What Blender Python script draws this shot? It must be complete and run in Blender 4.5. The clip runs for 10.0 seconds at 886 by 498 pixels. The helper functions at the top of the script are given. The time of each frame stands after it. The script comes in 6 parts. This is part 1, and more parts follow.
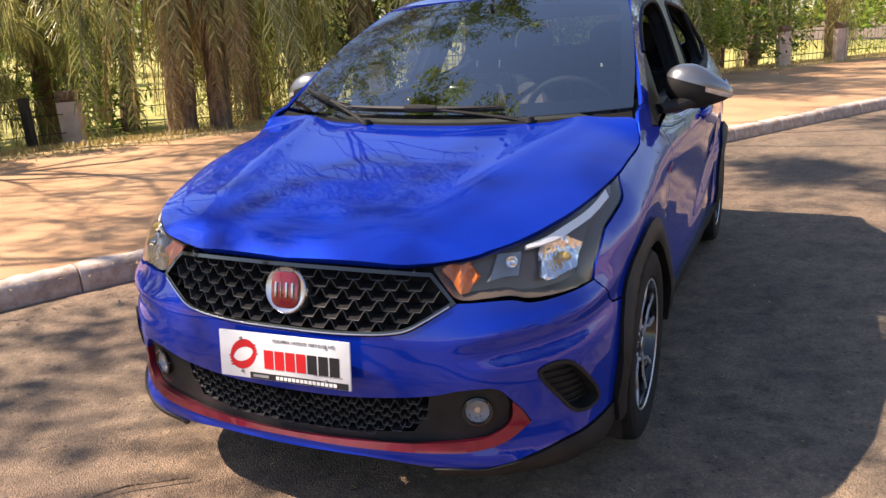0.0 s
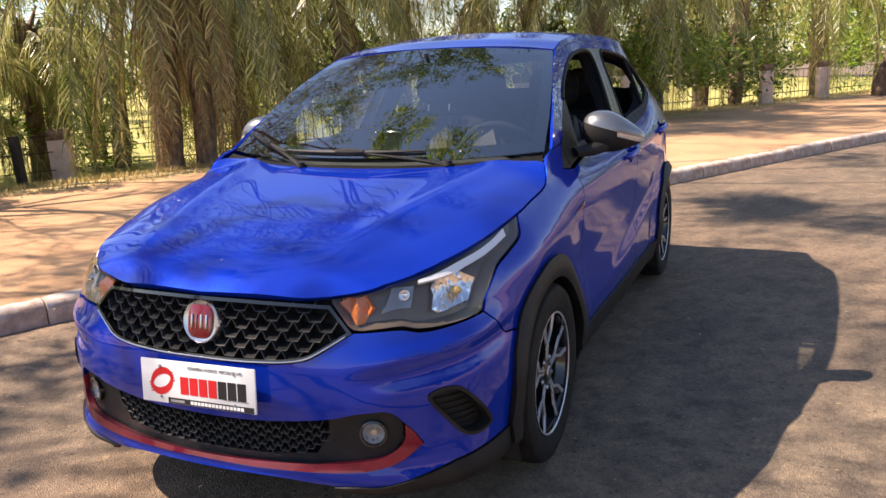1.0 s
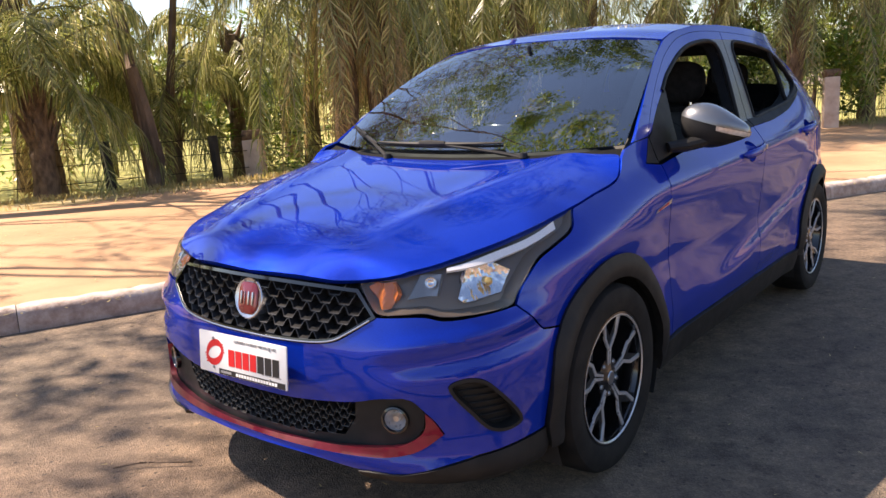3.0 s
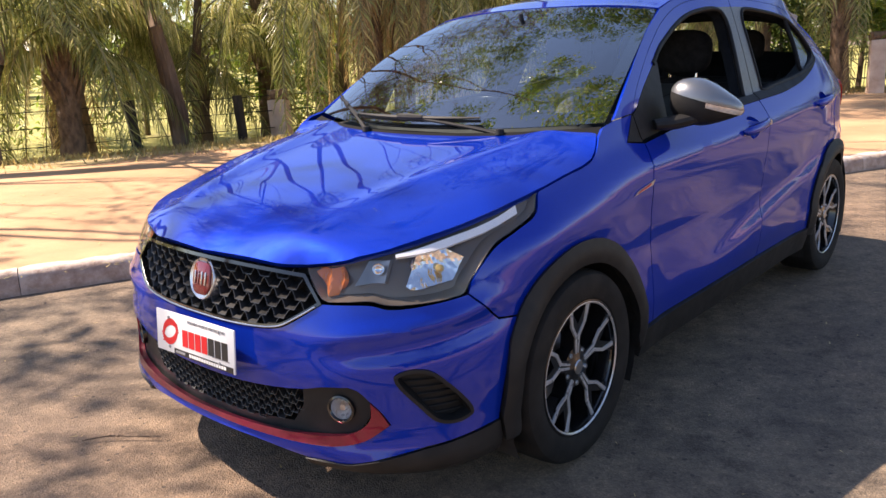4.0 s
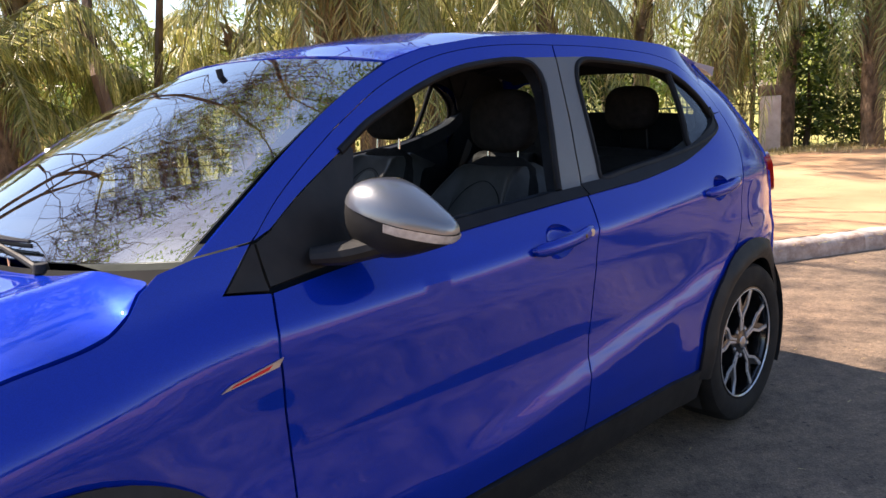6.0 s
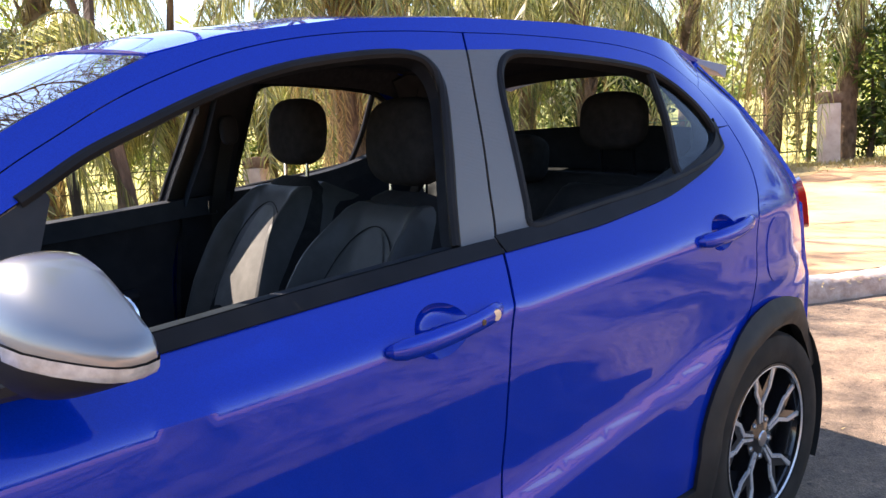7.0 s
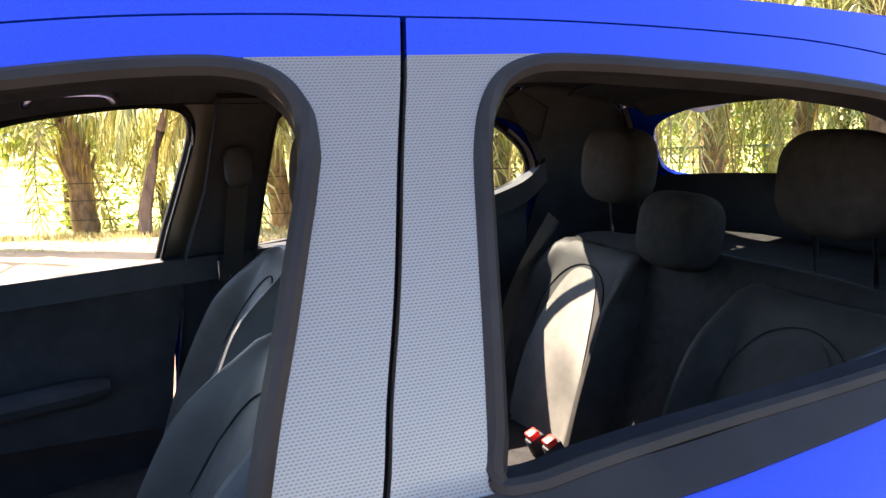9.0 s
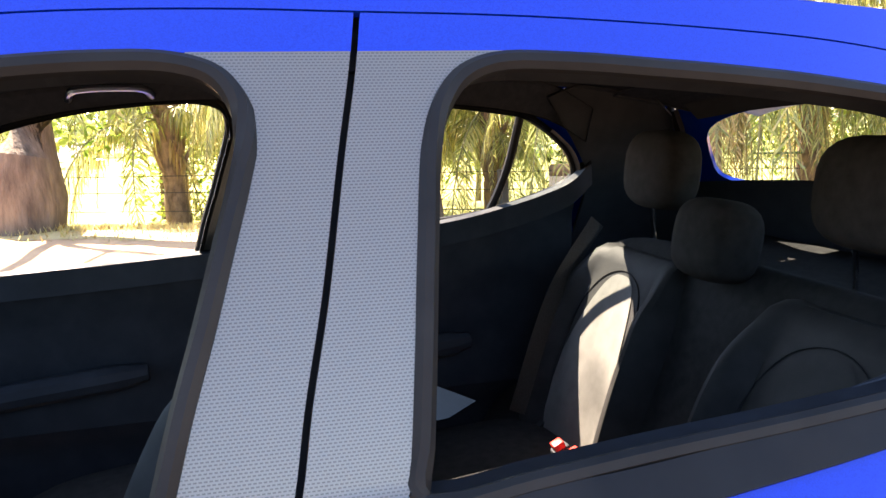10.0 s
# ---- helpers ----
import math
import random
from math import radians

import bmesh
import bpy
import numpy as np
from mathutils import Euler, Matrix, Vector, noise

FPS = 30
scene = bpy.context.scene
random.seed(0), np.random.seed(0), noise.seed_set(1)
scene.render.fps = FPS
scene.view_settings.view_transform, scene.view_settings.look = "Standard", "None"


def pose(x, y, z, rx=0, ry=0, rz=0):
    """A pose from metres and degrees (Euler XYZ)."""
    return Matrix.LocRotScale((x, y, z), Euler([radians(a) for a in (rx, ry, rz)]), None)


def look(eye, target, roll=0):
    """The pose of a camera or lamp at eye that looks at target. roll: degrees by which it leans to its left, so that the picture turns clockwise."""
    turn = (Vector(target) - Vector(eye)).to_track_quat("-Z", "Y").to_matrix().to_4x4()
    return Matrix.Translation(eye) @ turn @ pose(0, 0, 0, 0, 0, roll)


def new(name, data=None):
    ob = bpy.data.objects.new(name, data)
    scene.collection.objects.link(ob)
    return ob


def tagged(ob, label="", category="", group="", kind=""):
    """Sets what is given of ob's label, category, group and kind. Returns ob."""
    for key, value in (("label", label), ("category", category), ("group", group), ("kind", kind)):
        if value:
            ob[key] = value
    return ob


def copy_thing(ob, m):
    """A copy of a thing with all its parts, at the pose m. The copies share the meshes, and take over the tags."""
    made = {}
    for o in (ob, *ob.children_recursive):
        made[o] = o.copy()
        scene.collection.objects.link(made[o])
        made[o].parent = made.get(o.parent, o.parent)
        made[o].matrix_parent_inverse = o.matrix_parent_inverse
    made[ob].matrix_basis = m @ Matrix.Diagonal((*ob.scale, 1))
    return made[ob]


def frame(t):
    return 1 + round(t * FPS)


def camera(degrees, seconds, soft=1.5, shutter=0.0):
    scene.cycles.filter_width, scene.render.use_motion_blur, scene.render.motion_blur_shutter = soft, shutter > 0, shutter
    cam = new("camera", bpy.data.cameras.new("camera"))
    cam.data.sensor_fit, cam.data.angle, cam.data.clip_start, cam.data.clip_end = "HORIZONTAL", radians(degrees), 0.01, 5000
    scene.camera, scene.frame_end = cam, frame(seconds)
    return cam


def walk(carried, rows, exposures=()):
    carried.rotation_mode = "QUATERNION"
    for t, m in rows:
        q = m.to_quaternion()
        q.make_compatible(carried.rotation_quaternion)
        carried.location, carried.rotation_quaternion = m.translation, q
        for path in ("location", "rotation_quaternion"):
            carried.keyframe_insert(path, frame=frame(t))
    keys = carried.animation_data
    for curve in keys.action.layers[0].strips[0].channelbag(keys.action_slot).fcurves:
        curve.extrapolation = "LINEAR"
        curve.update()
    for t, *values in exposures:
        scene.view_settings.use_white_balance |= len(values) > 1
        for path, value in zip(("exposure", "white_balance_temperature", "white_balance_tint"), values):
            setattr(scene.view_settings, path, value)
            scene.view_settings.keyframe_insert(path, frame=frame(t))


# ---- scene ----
cam = camera(58.1, 10.0)
PATH = [
    (0, (1.189, -2.43, 1.314), (0.407, -0.669, 0.778), -2.5),
    (0.5, (1.312, -2.556, 1.358), (0.53, -0.782, 0.866), -2.5),
    (1, (1.521, -2.483, 1.352), (0.73, -0.702, 0.9), -2.5),
    (1.5, (1.638, -2.419, 1.345), (0.686, -0.712, 0.918), -2.6),
    (2, (1.646, -2.3, 1.328), (0.527, -0.699, 0.901), -2.3),
    (2.2, (1.669, -2.251, 1.316), (0.521, -0.668, 0.899), -2.2),
    (3.3, (1.94, -2.211, 1.263), (0.709, -0.695, 0.831), -2.9),
    (3.5, (1.947, -2.175, 1.261), (0.706, -0.686, 0.766), -3.0),
    (4, (2.011, -1.997, 1.31), (0.734, -0.544, 0.803), -2.6),
    (4.5, (2.066, -1.618, 1.355), (0.776, -0.16, 0.897), -2.8),
    (5, (2.122, -1.175, 1.359), (0.829, 0.294, 0.947), -2.8),
    (5.5, (2.138, -0.822, 1.323), (0.786, 0.597, 0.926), -2.9),
    (5.7, (2.117, -0.627, 1.325), (0.741, 0.768, 0.926), -2.7),
    (6.8, (1.91, 0.32, 1.319), (0.465, 1.65, 0.943), -3.5),
    (7, (1.824, 0.491, 1.293), (0.333, 1.773, 0.928), -3.3),
    (7.5, (1.624, 0.874, 1.298), (0.069, 2.078, 0.937), -3.3),
    (8, (1.509, 1.153, 1.294), (-0.148, 2.218, 0.949), -2.8),
    (8.5, (1.297, 1.387, 1.334), (-0.425, 2.34, 0.979), -2.9),
    (9, (1.278, 1.419, 1.343), (-0.553, 2.148, 1.004), -2.2),
    (9.5, (1.248, 1.514, 1.31), (-0.645, 2.069, 0.977), -1.2),
    (10, (1.294, 1.551, 1.338), (-0.608, 2.07, 1.005), -1.4),
]
walk(cam, [(t, look(eye, target, roll)) for t, eye, target, roll in PATH],
     ((0, 1.14, 7000, 20), (2, 1.14, 7000, 20), (3.5, 1.23, 6900, 20), (5.5, 1.38, 6850, 20), (6.8, 1.85, 6650, 19), (7.1, 2.35, 6600, 19), (7.5, 3.1, 6650, 19), (8, 3.45, 6850, 19), (8.5, 3.7, 7000, 20), (9, 3.45, 7100, 18), (9.5, 3.4, 7100, 18), (10, 3.35, 7100, 18)))

# ---- world and sun ----
SUN = Vector((-0.86, -0.35, 1.0)).normalized()
world = bpy.data.worlds.new("sky")
scene.world = world
world.use_nodes = True
sky = world.node_tree.nodes.new("ShaderNodeTexSky")
sky.sky_type = "NISHITA"
sky.sun_disc = False
sky.sun_elevation = math.asin(SUN.z)
sky.sun_rotation = math.atan2(SUN.x, SUN.y)
sky.dust_density = 0.4
sky.ozone_density = 2.0
world.node_tree.links.new(sky.outputs[0], world.node_tree.nodes["Background"].inputs[0])
world.node_tree.nodes["Background"].inputs[1].default_value = 0.10
sun_data = bpy.data.lights.new("sun", "SUN")
sun_data.energy, sun_data.angle, sun_data.color = 5.0, radians(0.53), (1.0, 0.90, 0.75)
sun = new("sun", sun_data)
sun.matrix_world = look(SUN * 30, (0, 0, 0))


# ---- materials ----
def material(name, colour, rough=0.5, metal=0.0, coat=0.0, spec=0.5, coat_rough=0.03):
    m = bpy.data.materials.new(name)
    m.use_nodes = True
    b = m.node_tree.nodes["Principled BSDF"]
    b.inputs["Base Color"].default_value = (*colour, 1)
    b.inputs["Roughness"].default_value = rough
    b.inputs["Metallic"].default_value = metal
    b.inputs["Coat IOR"].default_value = 1.50
    b.inputs["Coat Weight"].default_value = coat
    b.inputs["Coat Roughness"].default_value = coat_rough
    b.inputs["Specular IOR Level"].default_value = spec
    return m


def node(m, kind, **values):
    n = m.node_tree.nodes.new(kind)
    for k, v in values.items():
        if k in n.inputs:
            n.inputs[k].default_value = v
    return n


def link(m, a, b):
    m.node_tree.links.new(a, b)


def principled(m):
    return m.node_tree.nodes["Principled BSDF"]


def coords(m, scale=(1, 1, 1), space="Object"):
    tc = node(m, "ShaderNodeTexCoord")
    mp = node(m, "ShaderNodeMapping")
    mp.inputs["Scale"].default_value = scale
    link(m, tc.outputs[space], mp.inputs["Vector"])
    return mp.outputs["Vector"]


def noise_tex(m, scale, detail=4, rough=0.55, vec=None, stretch=(1, 1, 1)):
    n = node(m, "ShaderNodeTexNoise", Scale=scale, Detail=detail, Roughness=rough)
    link(m, vec if vec else coords(m, stretch), n.inputs["Vector"])
    return n.outputs["Fac"]


def ramp(m, fac, stops):
    r = node(m, "ShaderNodeValToRGB")
    e = r.color_ramp.elements
    while len(e) < len(stops):
        e.new(0.5)
    for el, (p, c) in zip(e, stops):
        el.position = p
        el.color = (*c, 1)
    link(m, fac, r.inputs["Fac"])
    return r.outputs["Color"]


def mix(m, fac, a, b, mode="MIX"):
    n = node(m, "ShaderNodeMix")
    n.data_type, n.blend_type = "RGBA", mode
    for sock, v in ((n.inputs[0], fac), (n.inputs[6], a), (n.inputs[7], b)):
        if isinstance(v, (int, float)):
            sock.default_value = v
        elif isinstance(v, tuple):
            sock.default_value = (*v, 1)
        else:
            link(m, v, sock)
    return n.outputs[2]


def bump(m, height, strength=0.3, dist=0.01):
    b = node(m, "ShaderNodeBump", Strength=strength, Distance=dist)
    link(m, height, b.inputs["Height"])
    link(m, b.outputs["Normal"], principled(m).inputs["Normal"])


def colour(m, out):
    link(m, out, principled(m).inputs["Base Color"])


def varied(m, a, b, scale, rough=None, bump_scale=0, bump_strength=0.2, bump_dist=0.002, stretch=(1, 1, 1)):
    f = noise_tex(m, scale, stretch=stretch)
    colour(m, ramp(m, f, [(0.3, a), (0.7, b)]))
    if rough:
        r = node(m, "ShaderNodeMapRange")
        r.inputs["To Min"].default_value, r.inputs["To Max"].default_value = rough
        link(m, noise_tex(m, scale * 1.7), r.inputs["Value"])
        link(m, r.outputs[0], principled(m).inputs["Roughness"])
    if bump_scale:
        bump(m, noise_tex(m, bump_scale, stretch=stretch), bump_strength, bump_dist)
    return m


PAINT = material("blue_metallic_paint", (0.0, 0.03, 0.45), 0.40, 0.28, 1.0, 0.0, 0.006)
principled(PAINT).inputs["Coat IOR"].default_value = 1.50
flake = node(PAINT, "ShaderNodeTexVoronoi", Scale=900)
link(PAINT, coords(PAINT), flake.inputs["Vector"])
colour(PAINT, ramp(PAINT, flake.outputs["Color"], [(0.0, (0.0, 0.020, 0.29)), (1.0, (0.0, 0.030, 0.42))]))
BLACK = varied(material("black_grained_plastic", (0.02, 0.02, 0.021), 0.55, 0, 0, 0.25), (0.012, 0.012, 0.0125), (0.023, 0.022, 0.021), 14, (0.45, 0.65), 700, 0.25, 0.0006)
COWL = material("matt_black_cowl_plastic", (0.012, 0.012, 0.012), 0.85, 0, 0, 0.1)
SEAL = varied(material("black_rubber_seal", (0.02, 0.02, 0.02), 0.5, 0, 0, 0.16), (0.006, 0.006, 0.0065), (0.014, 0.0135, 0.0135), 9, (0.4, 0.65))
GLOSSBLACK = material("gloss_black_plastic", (0.008, 0.008, 0.009), 0.12, 0, 0.6)
GRILLEBLACK = material("satin_black_grille", (0.016, 0.016, 0.017), 0.36, 0, 0, 0.5)
REFLECTOR = material("lamp_reflector", (0.88, 0.88, 0.9), 0.2, 1.0)
BULB = material("bulb_glass", (0.6, 0.42, 0.12), 0.1, 0.3, 0.5)
DARK = varied(material("dark_underbody", (0.012, 0.012, 0.012), 0.9), (0.008, 0.008, 0.008), (0.02, 0.019, 0.018), 12)
CHROME = material("chrome", (0.82, 0.82, 0.84), 0.08, 1.0)
SATIN = material("satin_chrome", (0.55, 0.55, 0.57), 0.28, 1.0)
MACHINED = varied(material("machined_alloy", (0.75, 0.76, 0.78), 0.3, 0.55), (0.50, 0.50, 0.51), (0.66, 0.66, 0.67), 30, (0.22, 0.36))
RUBBER = varied(material("tyre_rubber", (0.016, 0.016, 0.016), 0.75, 0, 0, 0.2), (0.010, 0.010, 0.010), (0.024, 0.022, 0.020), 11, (0.6, 0.9), 160, 0.3, 0.002)
SILVER = material("grey_metallic_paint", (0.22, 0.228, 0.236), 0.36, 0.65, 1.0, 0.5, 0.03)
RED = varied(material("red_satin_trim", (0.30, 0.012, 0.014), 0.30, 0.75, 0.9), (0.17, 0.006, 0.026), (0.26, 0.012, 0.044), 20)
TAILRED = material("red_tail_lens", (0.55, 0.015, 0.008), 0.06, 0, 0.6)
WHITEPLATE = varied(material("white_plate_plastic", (0.78, 0.78, 0.78), 0.3), (0.72, 0.72, 0.72), (0.82, 0.82, 0.82), 12)
PRINTRED = material("red_print", (0.62, 0.012, 0.016), 0.4)
PRINTBLACK = material("black_print", (0.012, 0.012, 0.014), 0.4)
PRINTGREY = material("grey_print", (0.25, 0.25, 0.26), 0.4)
BADGESILVER = material("silver_badge_metal", (0.55, 0.54, 0.55), 0.25, 0.95)
EMBLEMRED = material("dark_red_enamel", (0.16, 0.008, 0.012), 0.15, 0.2, 0.8)
INDICATOR = varied(material("clear_indicator_lens", (0.5, 0.5, 0.5), 0.12, 0.3, 0.6), (0.36, 0.35, 0.33), (0.66, 0.65, 0.63), 45, (0.08, 0.3))
CLEARWHITE = material("white_light_guide", (0.93, 0.94, 0.95), 0.25, 0, 0.5)
AMBER = material("amber_reflector", (0.62, 0.17, 0.03), 0.2, 0.2, 0.5)
LAMPGREY = material("lamp_housing_grey", (0.15, 0.118, 0.09), 0.25, 0.3)
FABRIC = varied(material("dark_grey_upholstery", (0.03, 0.03, 0.03), 0.85, 0, 0, 0.06), (0.017, 0.017, 0.0178), (0.028, 0.028, 0.028), 40, None, 420, 0.35, 0.001)
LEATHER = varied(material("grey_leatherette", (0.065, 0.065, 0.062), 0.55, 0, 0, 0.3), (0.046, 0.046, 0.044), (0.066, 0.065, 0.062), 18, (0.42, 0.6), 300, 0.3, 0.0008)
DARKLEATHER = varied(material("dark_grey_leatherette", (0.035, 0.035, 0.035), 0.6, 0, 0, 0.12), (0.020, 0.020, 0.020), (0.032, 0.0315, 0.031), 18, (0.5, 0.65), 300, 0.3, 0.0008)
# seat panel grey, raised so the far seats' centres look sunlit
SUNPANEL = varied(material("sun_brightened_seat_panel", (0.13, 0.13, 0.12), 0.7, 0, 0, 0.3), (0.115, 0.112, 0.102), (0.150, 0.146, 0.134), 25, None, 350, 0.3, 0.0008)
TRIM = varied(material("black_interior_plastic", (0.018, 0.018, 0.019), 0.6, 0, 0, 0.15), (0.018, 0.0210, 0.027), (0.028, 0.0325, 0.041), 15, (0.5, 0.7), 500, 0.2, 0.0005)
DASHTOP = varied(material("grey_dashboard_plastic", (0.1, 0.1, 0.095), 0.7, 0, 0, 0.2), (0.085, 0.085, 0.078), (0.12, 0.12, 0.11), 15, (0.6, 0.8), 500, 0.2, 0.0005)
HEADLINER = varied(material("dark_headliner_cloth", (0.06, 0.06, 0.06), 0.95, 0, 0, 0.03), (0.020, 0.0245, 0.034), (0.030, 0.036, 0.048), 60)
REDPLASTIC = material("red_buckle_plastic", (0.65, 0.03, 0.02), 0.35)
STRAP = varied(material("seat_belt_webbing", (0.03, 0.03, 0.03), 0.7), (0.024, 0.024, 0.024), (0.045, 0.045, 0.045), 300)


def glass(name, tint, rough=0.0, floor=0.13, power=4.2):
    m = bpy.data.materials.new(name)
    m.use_nodes = True
    t = m.node_tree
    t.nodes.clear()
    out = t.nodes.new("ShaderNodeOutputMaterial")
    tr = t.nodes.new("ShaderNodeBsdfTransparent")
    tr.inputs[0].default_value = (*tint, 1)
    gl = t.nodes.new("ShaderNodeBsdfGlossy")
    gl.inputs["Roughness"].default_value = rough
    lw = t.nodes.new("ShaderNodeLayerWeight")
    lw.inputs["Blend"].default_value = 0.5
    pw = t.nodes.new("ShaderNodeMath")
    pw.operation = "POWER"
    pw.inputs[1].default_value = power
    t.links.new(lw.outputs["Facing"], pw.inputs[0])
    ad = t.nodes.new("ShaderNodeMath")
    ad.operation = "MULTIPLY_ADD"
    ad.inputs[1].default_value, ad.inputs[2].default_value = 1 - floor, floor
    t.links.new(pw.outputs[0], ad.inputs[0])
    mx = t.nodes.new("ShaderNodeMixShader")
    t.links.new(ad.outputs[0], mx.inputs[0])
    t.links.new(tr.outputs[0], mx.inputs[1])
    t.links.new(gl.outputs[0], mx.inputs[2])
    t.links.new(mx.outputs[0], out.inputs[0])
    return m


GLASS = glass("window_glass", (0.80, 0.86, 0.84), 0.0, 0.06)
SCREENGLASS = glass("laminated_windscreen_glass", (0.56, 0.63, 0.63), 0.0, 0.25, 2.6)
DARKGLASS = glass("tinted_window_glass", (0.35, 0.38, 0.37))
LENS = glass("clear_lens_plastic", (0.95, 0.95, 0.95), 0.01, 0.045)

# pillar cover: grey film with rows of small raised dashes
CARBON = material("grey_textured_pillar_film", (0.22, 0.22, 0.22), 0.32, 0.50, 0.15)
wv = coords(CARBON, (1, 1, 1))
sep = node(CARBON, "ShaderNodeSeparateXYZ")
link(CARBON, wv, sep.inputs[0])


def math_node(m, op, a, b=None):
    n = node(m, "ShaderNodeMath")
    n.operation = op
    for sock, v in ((n.inputs[0], a), (n.inputs[1], b)):
        if v is None:
            continue
        if isinstance(v, (int, float)):
            sock.default_value = v
        else:
            link(m, v, sock)
    return n.outputs[0]


row = math_node(CARBON, "MULTIPLY", sep.outputs["Z"], 370.0)
row_id = math_node(CARBON, "FLOOR", row)
row_f = math_node(CARBON, "FRACT", row)
shift = math_node(CARBON, "MULTIPLY", math_node(CARBON, "MODULO", row_id, 2.0), 0.5)
col_f = math_node(CARBON, "FRACT", math_node(CARBON, "ADD", math_node(CARBON, "MULTIPLY", sep.outputs["Y"], 250.0), shift))
dash = math_node(CARBON, "MULTIPLY", math_node(CARBON, "GREATER_THAN", row_f, 0.58), math_node(CARBON, "GREATER_THAN", col_f, 0.35))
colour(CARBON, mix(CARBON, dash, (0.160, 0.152, 0.138), (0.090, 0.085, 0.077)))
bump(CARBON, dash, 0.5, 0.0006)


# ---- geometry helpers ----
def finish(bm, mat, smooth=True, angle=32):
    me = bpy.data.meshes.new("mesh")
    for f in bm.faces:
        f.smooth = smooth
    bm.to_mesh(me)
    bm.free()
    if mat:
        me.materials.append(mat)
    if smooth:
        me.set_sharp_from_angle(angle=radians(angle))
    return me


def part(name, bm, mat, parent=None, label="", smooth=True, angle=32):
    ob = new(name, finish(bm, mat, smooth, angle) if isinstance(bm, bmesh.types.BMesh) else bm)
    ob.parent = parent
    if label:
        ob["label"] = label
    return ob


def thing(name, label, category, group="", kind="", m=None):
    ob = tagged(new(name), label, category, group, kind)
    ob.empty_display_size = 0.1
    if m:
        ob.matrix_world = m
    return ob


def mirrored(bm):
    b = bm.copy()
    for v in b.verts:
        v.co.x = -v.co.x
    bmesh.ops.reverse_faces(b, faces=b.faces)
    return b


def pair(name, bm, mat, parents, label="", smooth=True, angle=32):
    other = mirrored(bm)
    p = parents if isinstance(parents, tuple) else (parents, parents)
    return part(name, bm, mat, p[0], label, smooth, angle), part(name, other, mat, p[1], label, smooth, angle)


def spline(pts, n=6, closed=False):
    """Smooth curve through 2D or 3D points."""
    P = [np.array(p, float) for p in pts]
    if len(P) < 3:
        return [tuple(p) for p in P]
    ext = [P[-1]] + P + [P[0], P[1]] if closed else [2 * P[0] - P[1]] + P + [2 * P[-1] - P[-2]]
    out = []
    for i in range(1, len(ext) - 2):
        p0, p1, p2, p3 = ext[i - 1:i + 3]
        a = max(np.linalg.norm(p1 - p0), 1e-6) ** 0.5
        b = max(np.linalg.norm(p2 - p1), 1e-6) ** 0.5
        c = max(np.linalg.norm(p3 - p2), 1e-6) ** 0.5
        m1 = (p2 - p1) + b * ((p1 - p0) / a - (p2 - p0) / (a + b))
        m2 = (p2 - p1) + b * ((p3 - p2) / c - (p3 - p1) / (b + c))
        for k in range(n):
            u = k / n
            out.append(tuple((2 * u ** 3 - 3 * u * u + 1) * p1 + (u ** 3 - 2 * u * u + u) * m1 + (3 * u * u - 2 * u ** 3) * p2 + (u ** 3 - u * u) * m2))
    if not closed:
        out.append(tuple(P[-1]))
    return out


def join(*segments):
    out = []
    for seg in segments:
        for p in seg:
            if not out or math.dist(out[-1], p) > 1e-4:
                out.append(tuple(p))
    if math.dist(out[0], out[-1]) < 1e-4:
        out.pop()
    return out


def area(poly):
    return 0.5 * sum(a[0] * b[1] - b[0] * a[1] for a, b in zip(poly, poly[1:] + poly[:1]))


def inset(poly, d):
    """Moves a closed outline inwards by d."""
    if area(poly) < 0:
        poly = poly[::-1]
    out = []
    n = len(poly)
    for i in range(n):
        a, b, c = (np.array(poly[k % n]) for k in (i - 1, i, i + 1))
        t1, t2 = (b - a) / (np.linalg.norm(b - a) + 1e-9), (c - b) / (np.linalg.norm(c - b) + 1e-9)
        nn = np.array((-t1[1] - t2[1], t1[0] + t2[0]))
        ln = np.linalg.norm(nn)
        nn = nn / ln if ln > 1e-6 else np.array((-t1[1], t1[0]))
        k = 1 / max(0.5, abs(nn @ np.array((-t1[1], t1[0]))))
        out.append(tuple(b + nn * d * k))
    return out


def inside(poly, X, Y):
    P = np.array(poly)
    res = np.zeros(len(X), bool)
    for (x1, y1), (x2, y2) in zip(P, np.roll(P, -1, 0)):
        c = (y1 > Y) != (y2 > Y)
        with np.errstate(divide="ignore", invalid="ignore"):
            res ^= c & (X < (x2 - x1) * (Y - y1) / (y2 - y1 + 1e-15) + x1)
    return res


def near_edge(poly, X, Y, d):
    P = np.array(poly)
    res = np.zeros(len(X), bool)
    for a, b in zip(P, np.roll(P, -1, 0)):
        ab = b - a
        t = np.clip(((X - a[0]) * ab[0] + (Y - a[1]) * ab[1]) / (ab @ ab + 1e-12), 0, 1)
        res |= (X - a[0] - t * ab[0]) ** 2 + (Y - a[1] - t * ab[1]) ** 2 < d * d
    return res


def resample(poly, step):
    out = []
    for a, b in zip(poly, poly[1:] + poly[:1]):
        k = max(1, int(math.ceil(math.dist(a, b) / step)))
        out += [tuple(np.array(a) + (np.array(b) - np.array(a)) * i / k) for i in range(k)]
    return out


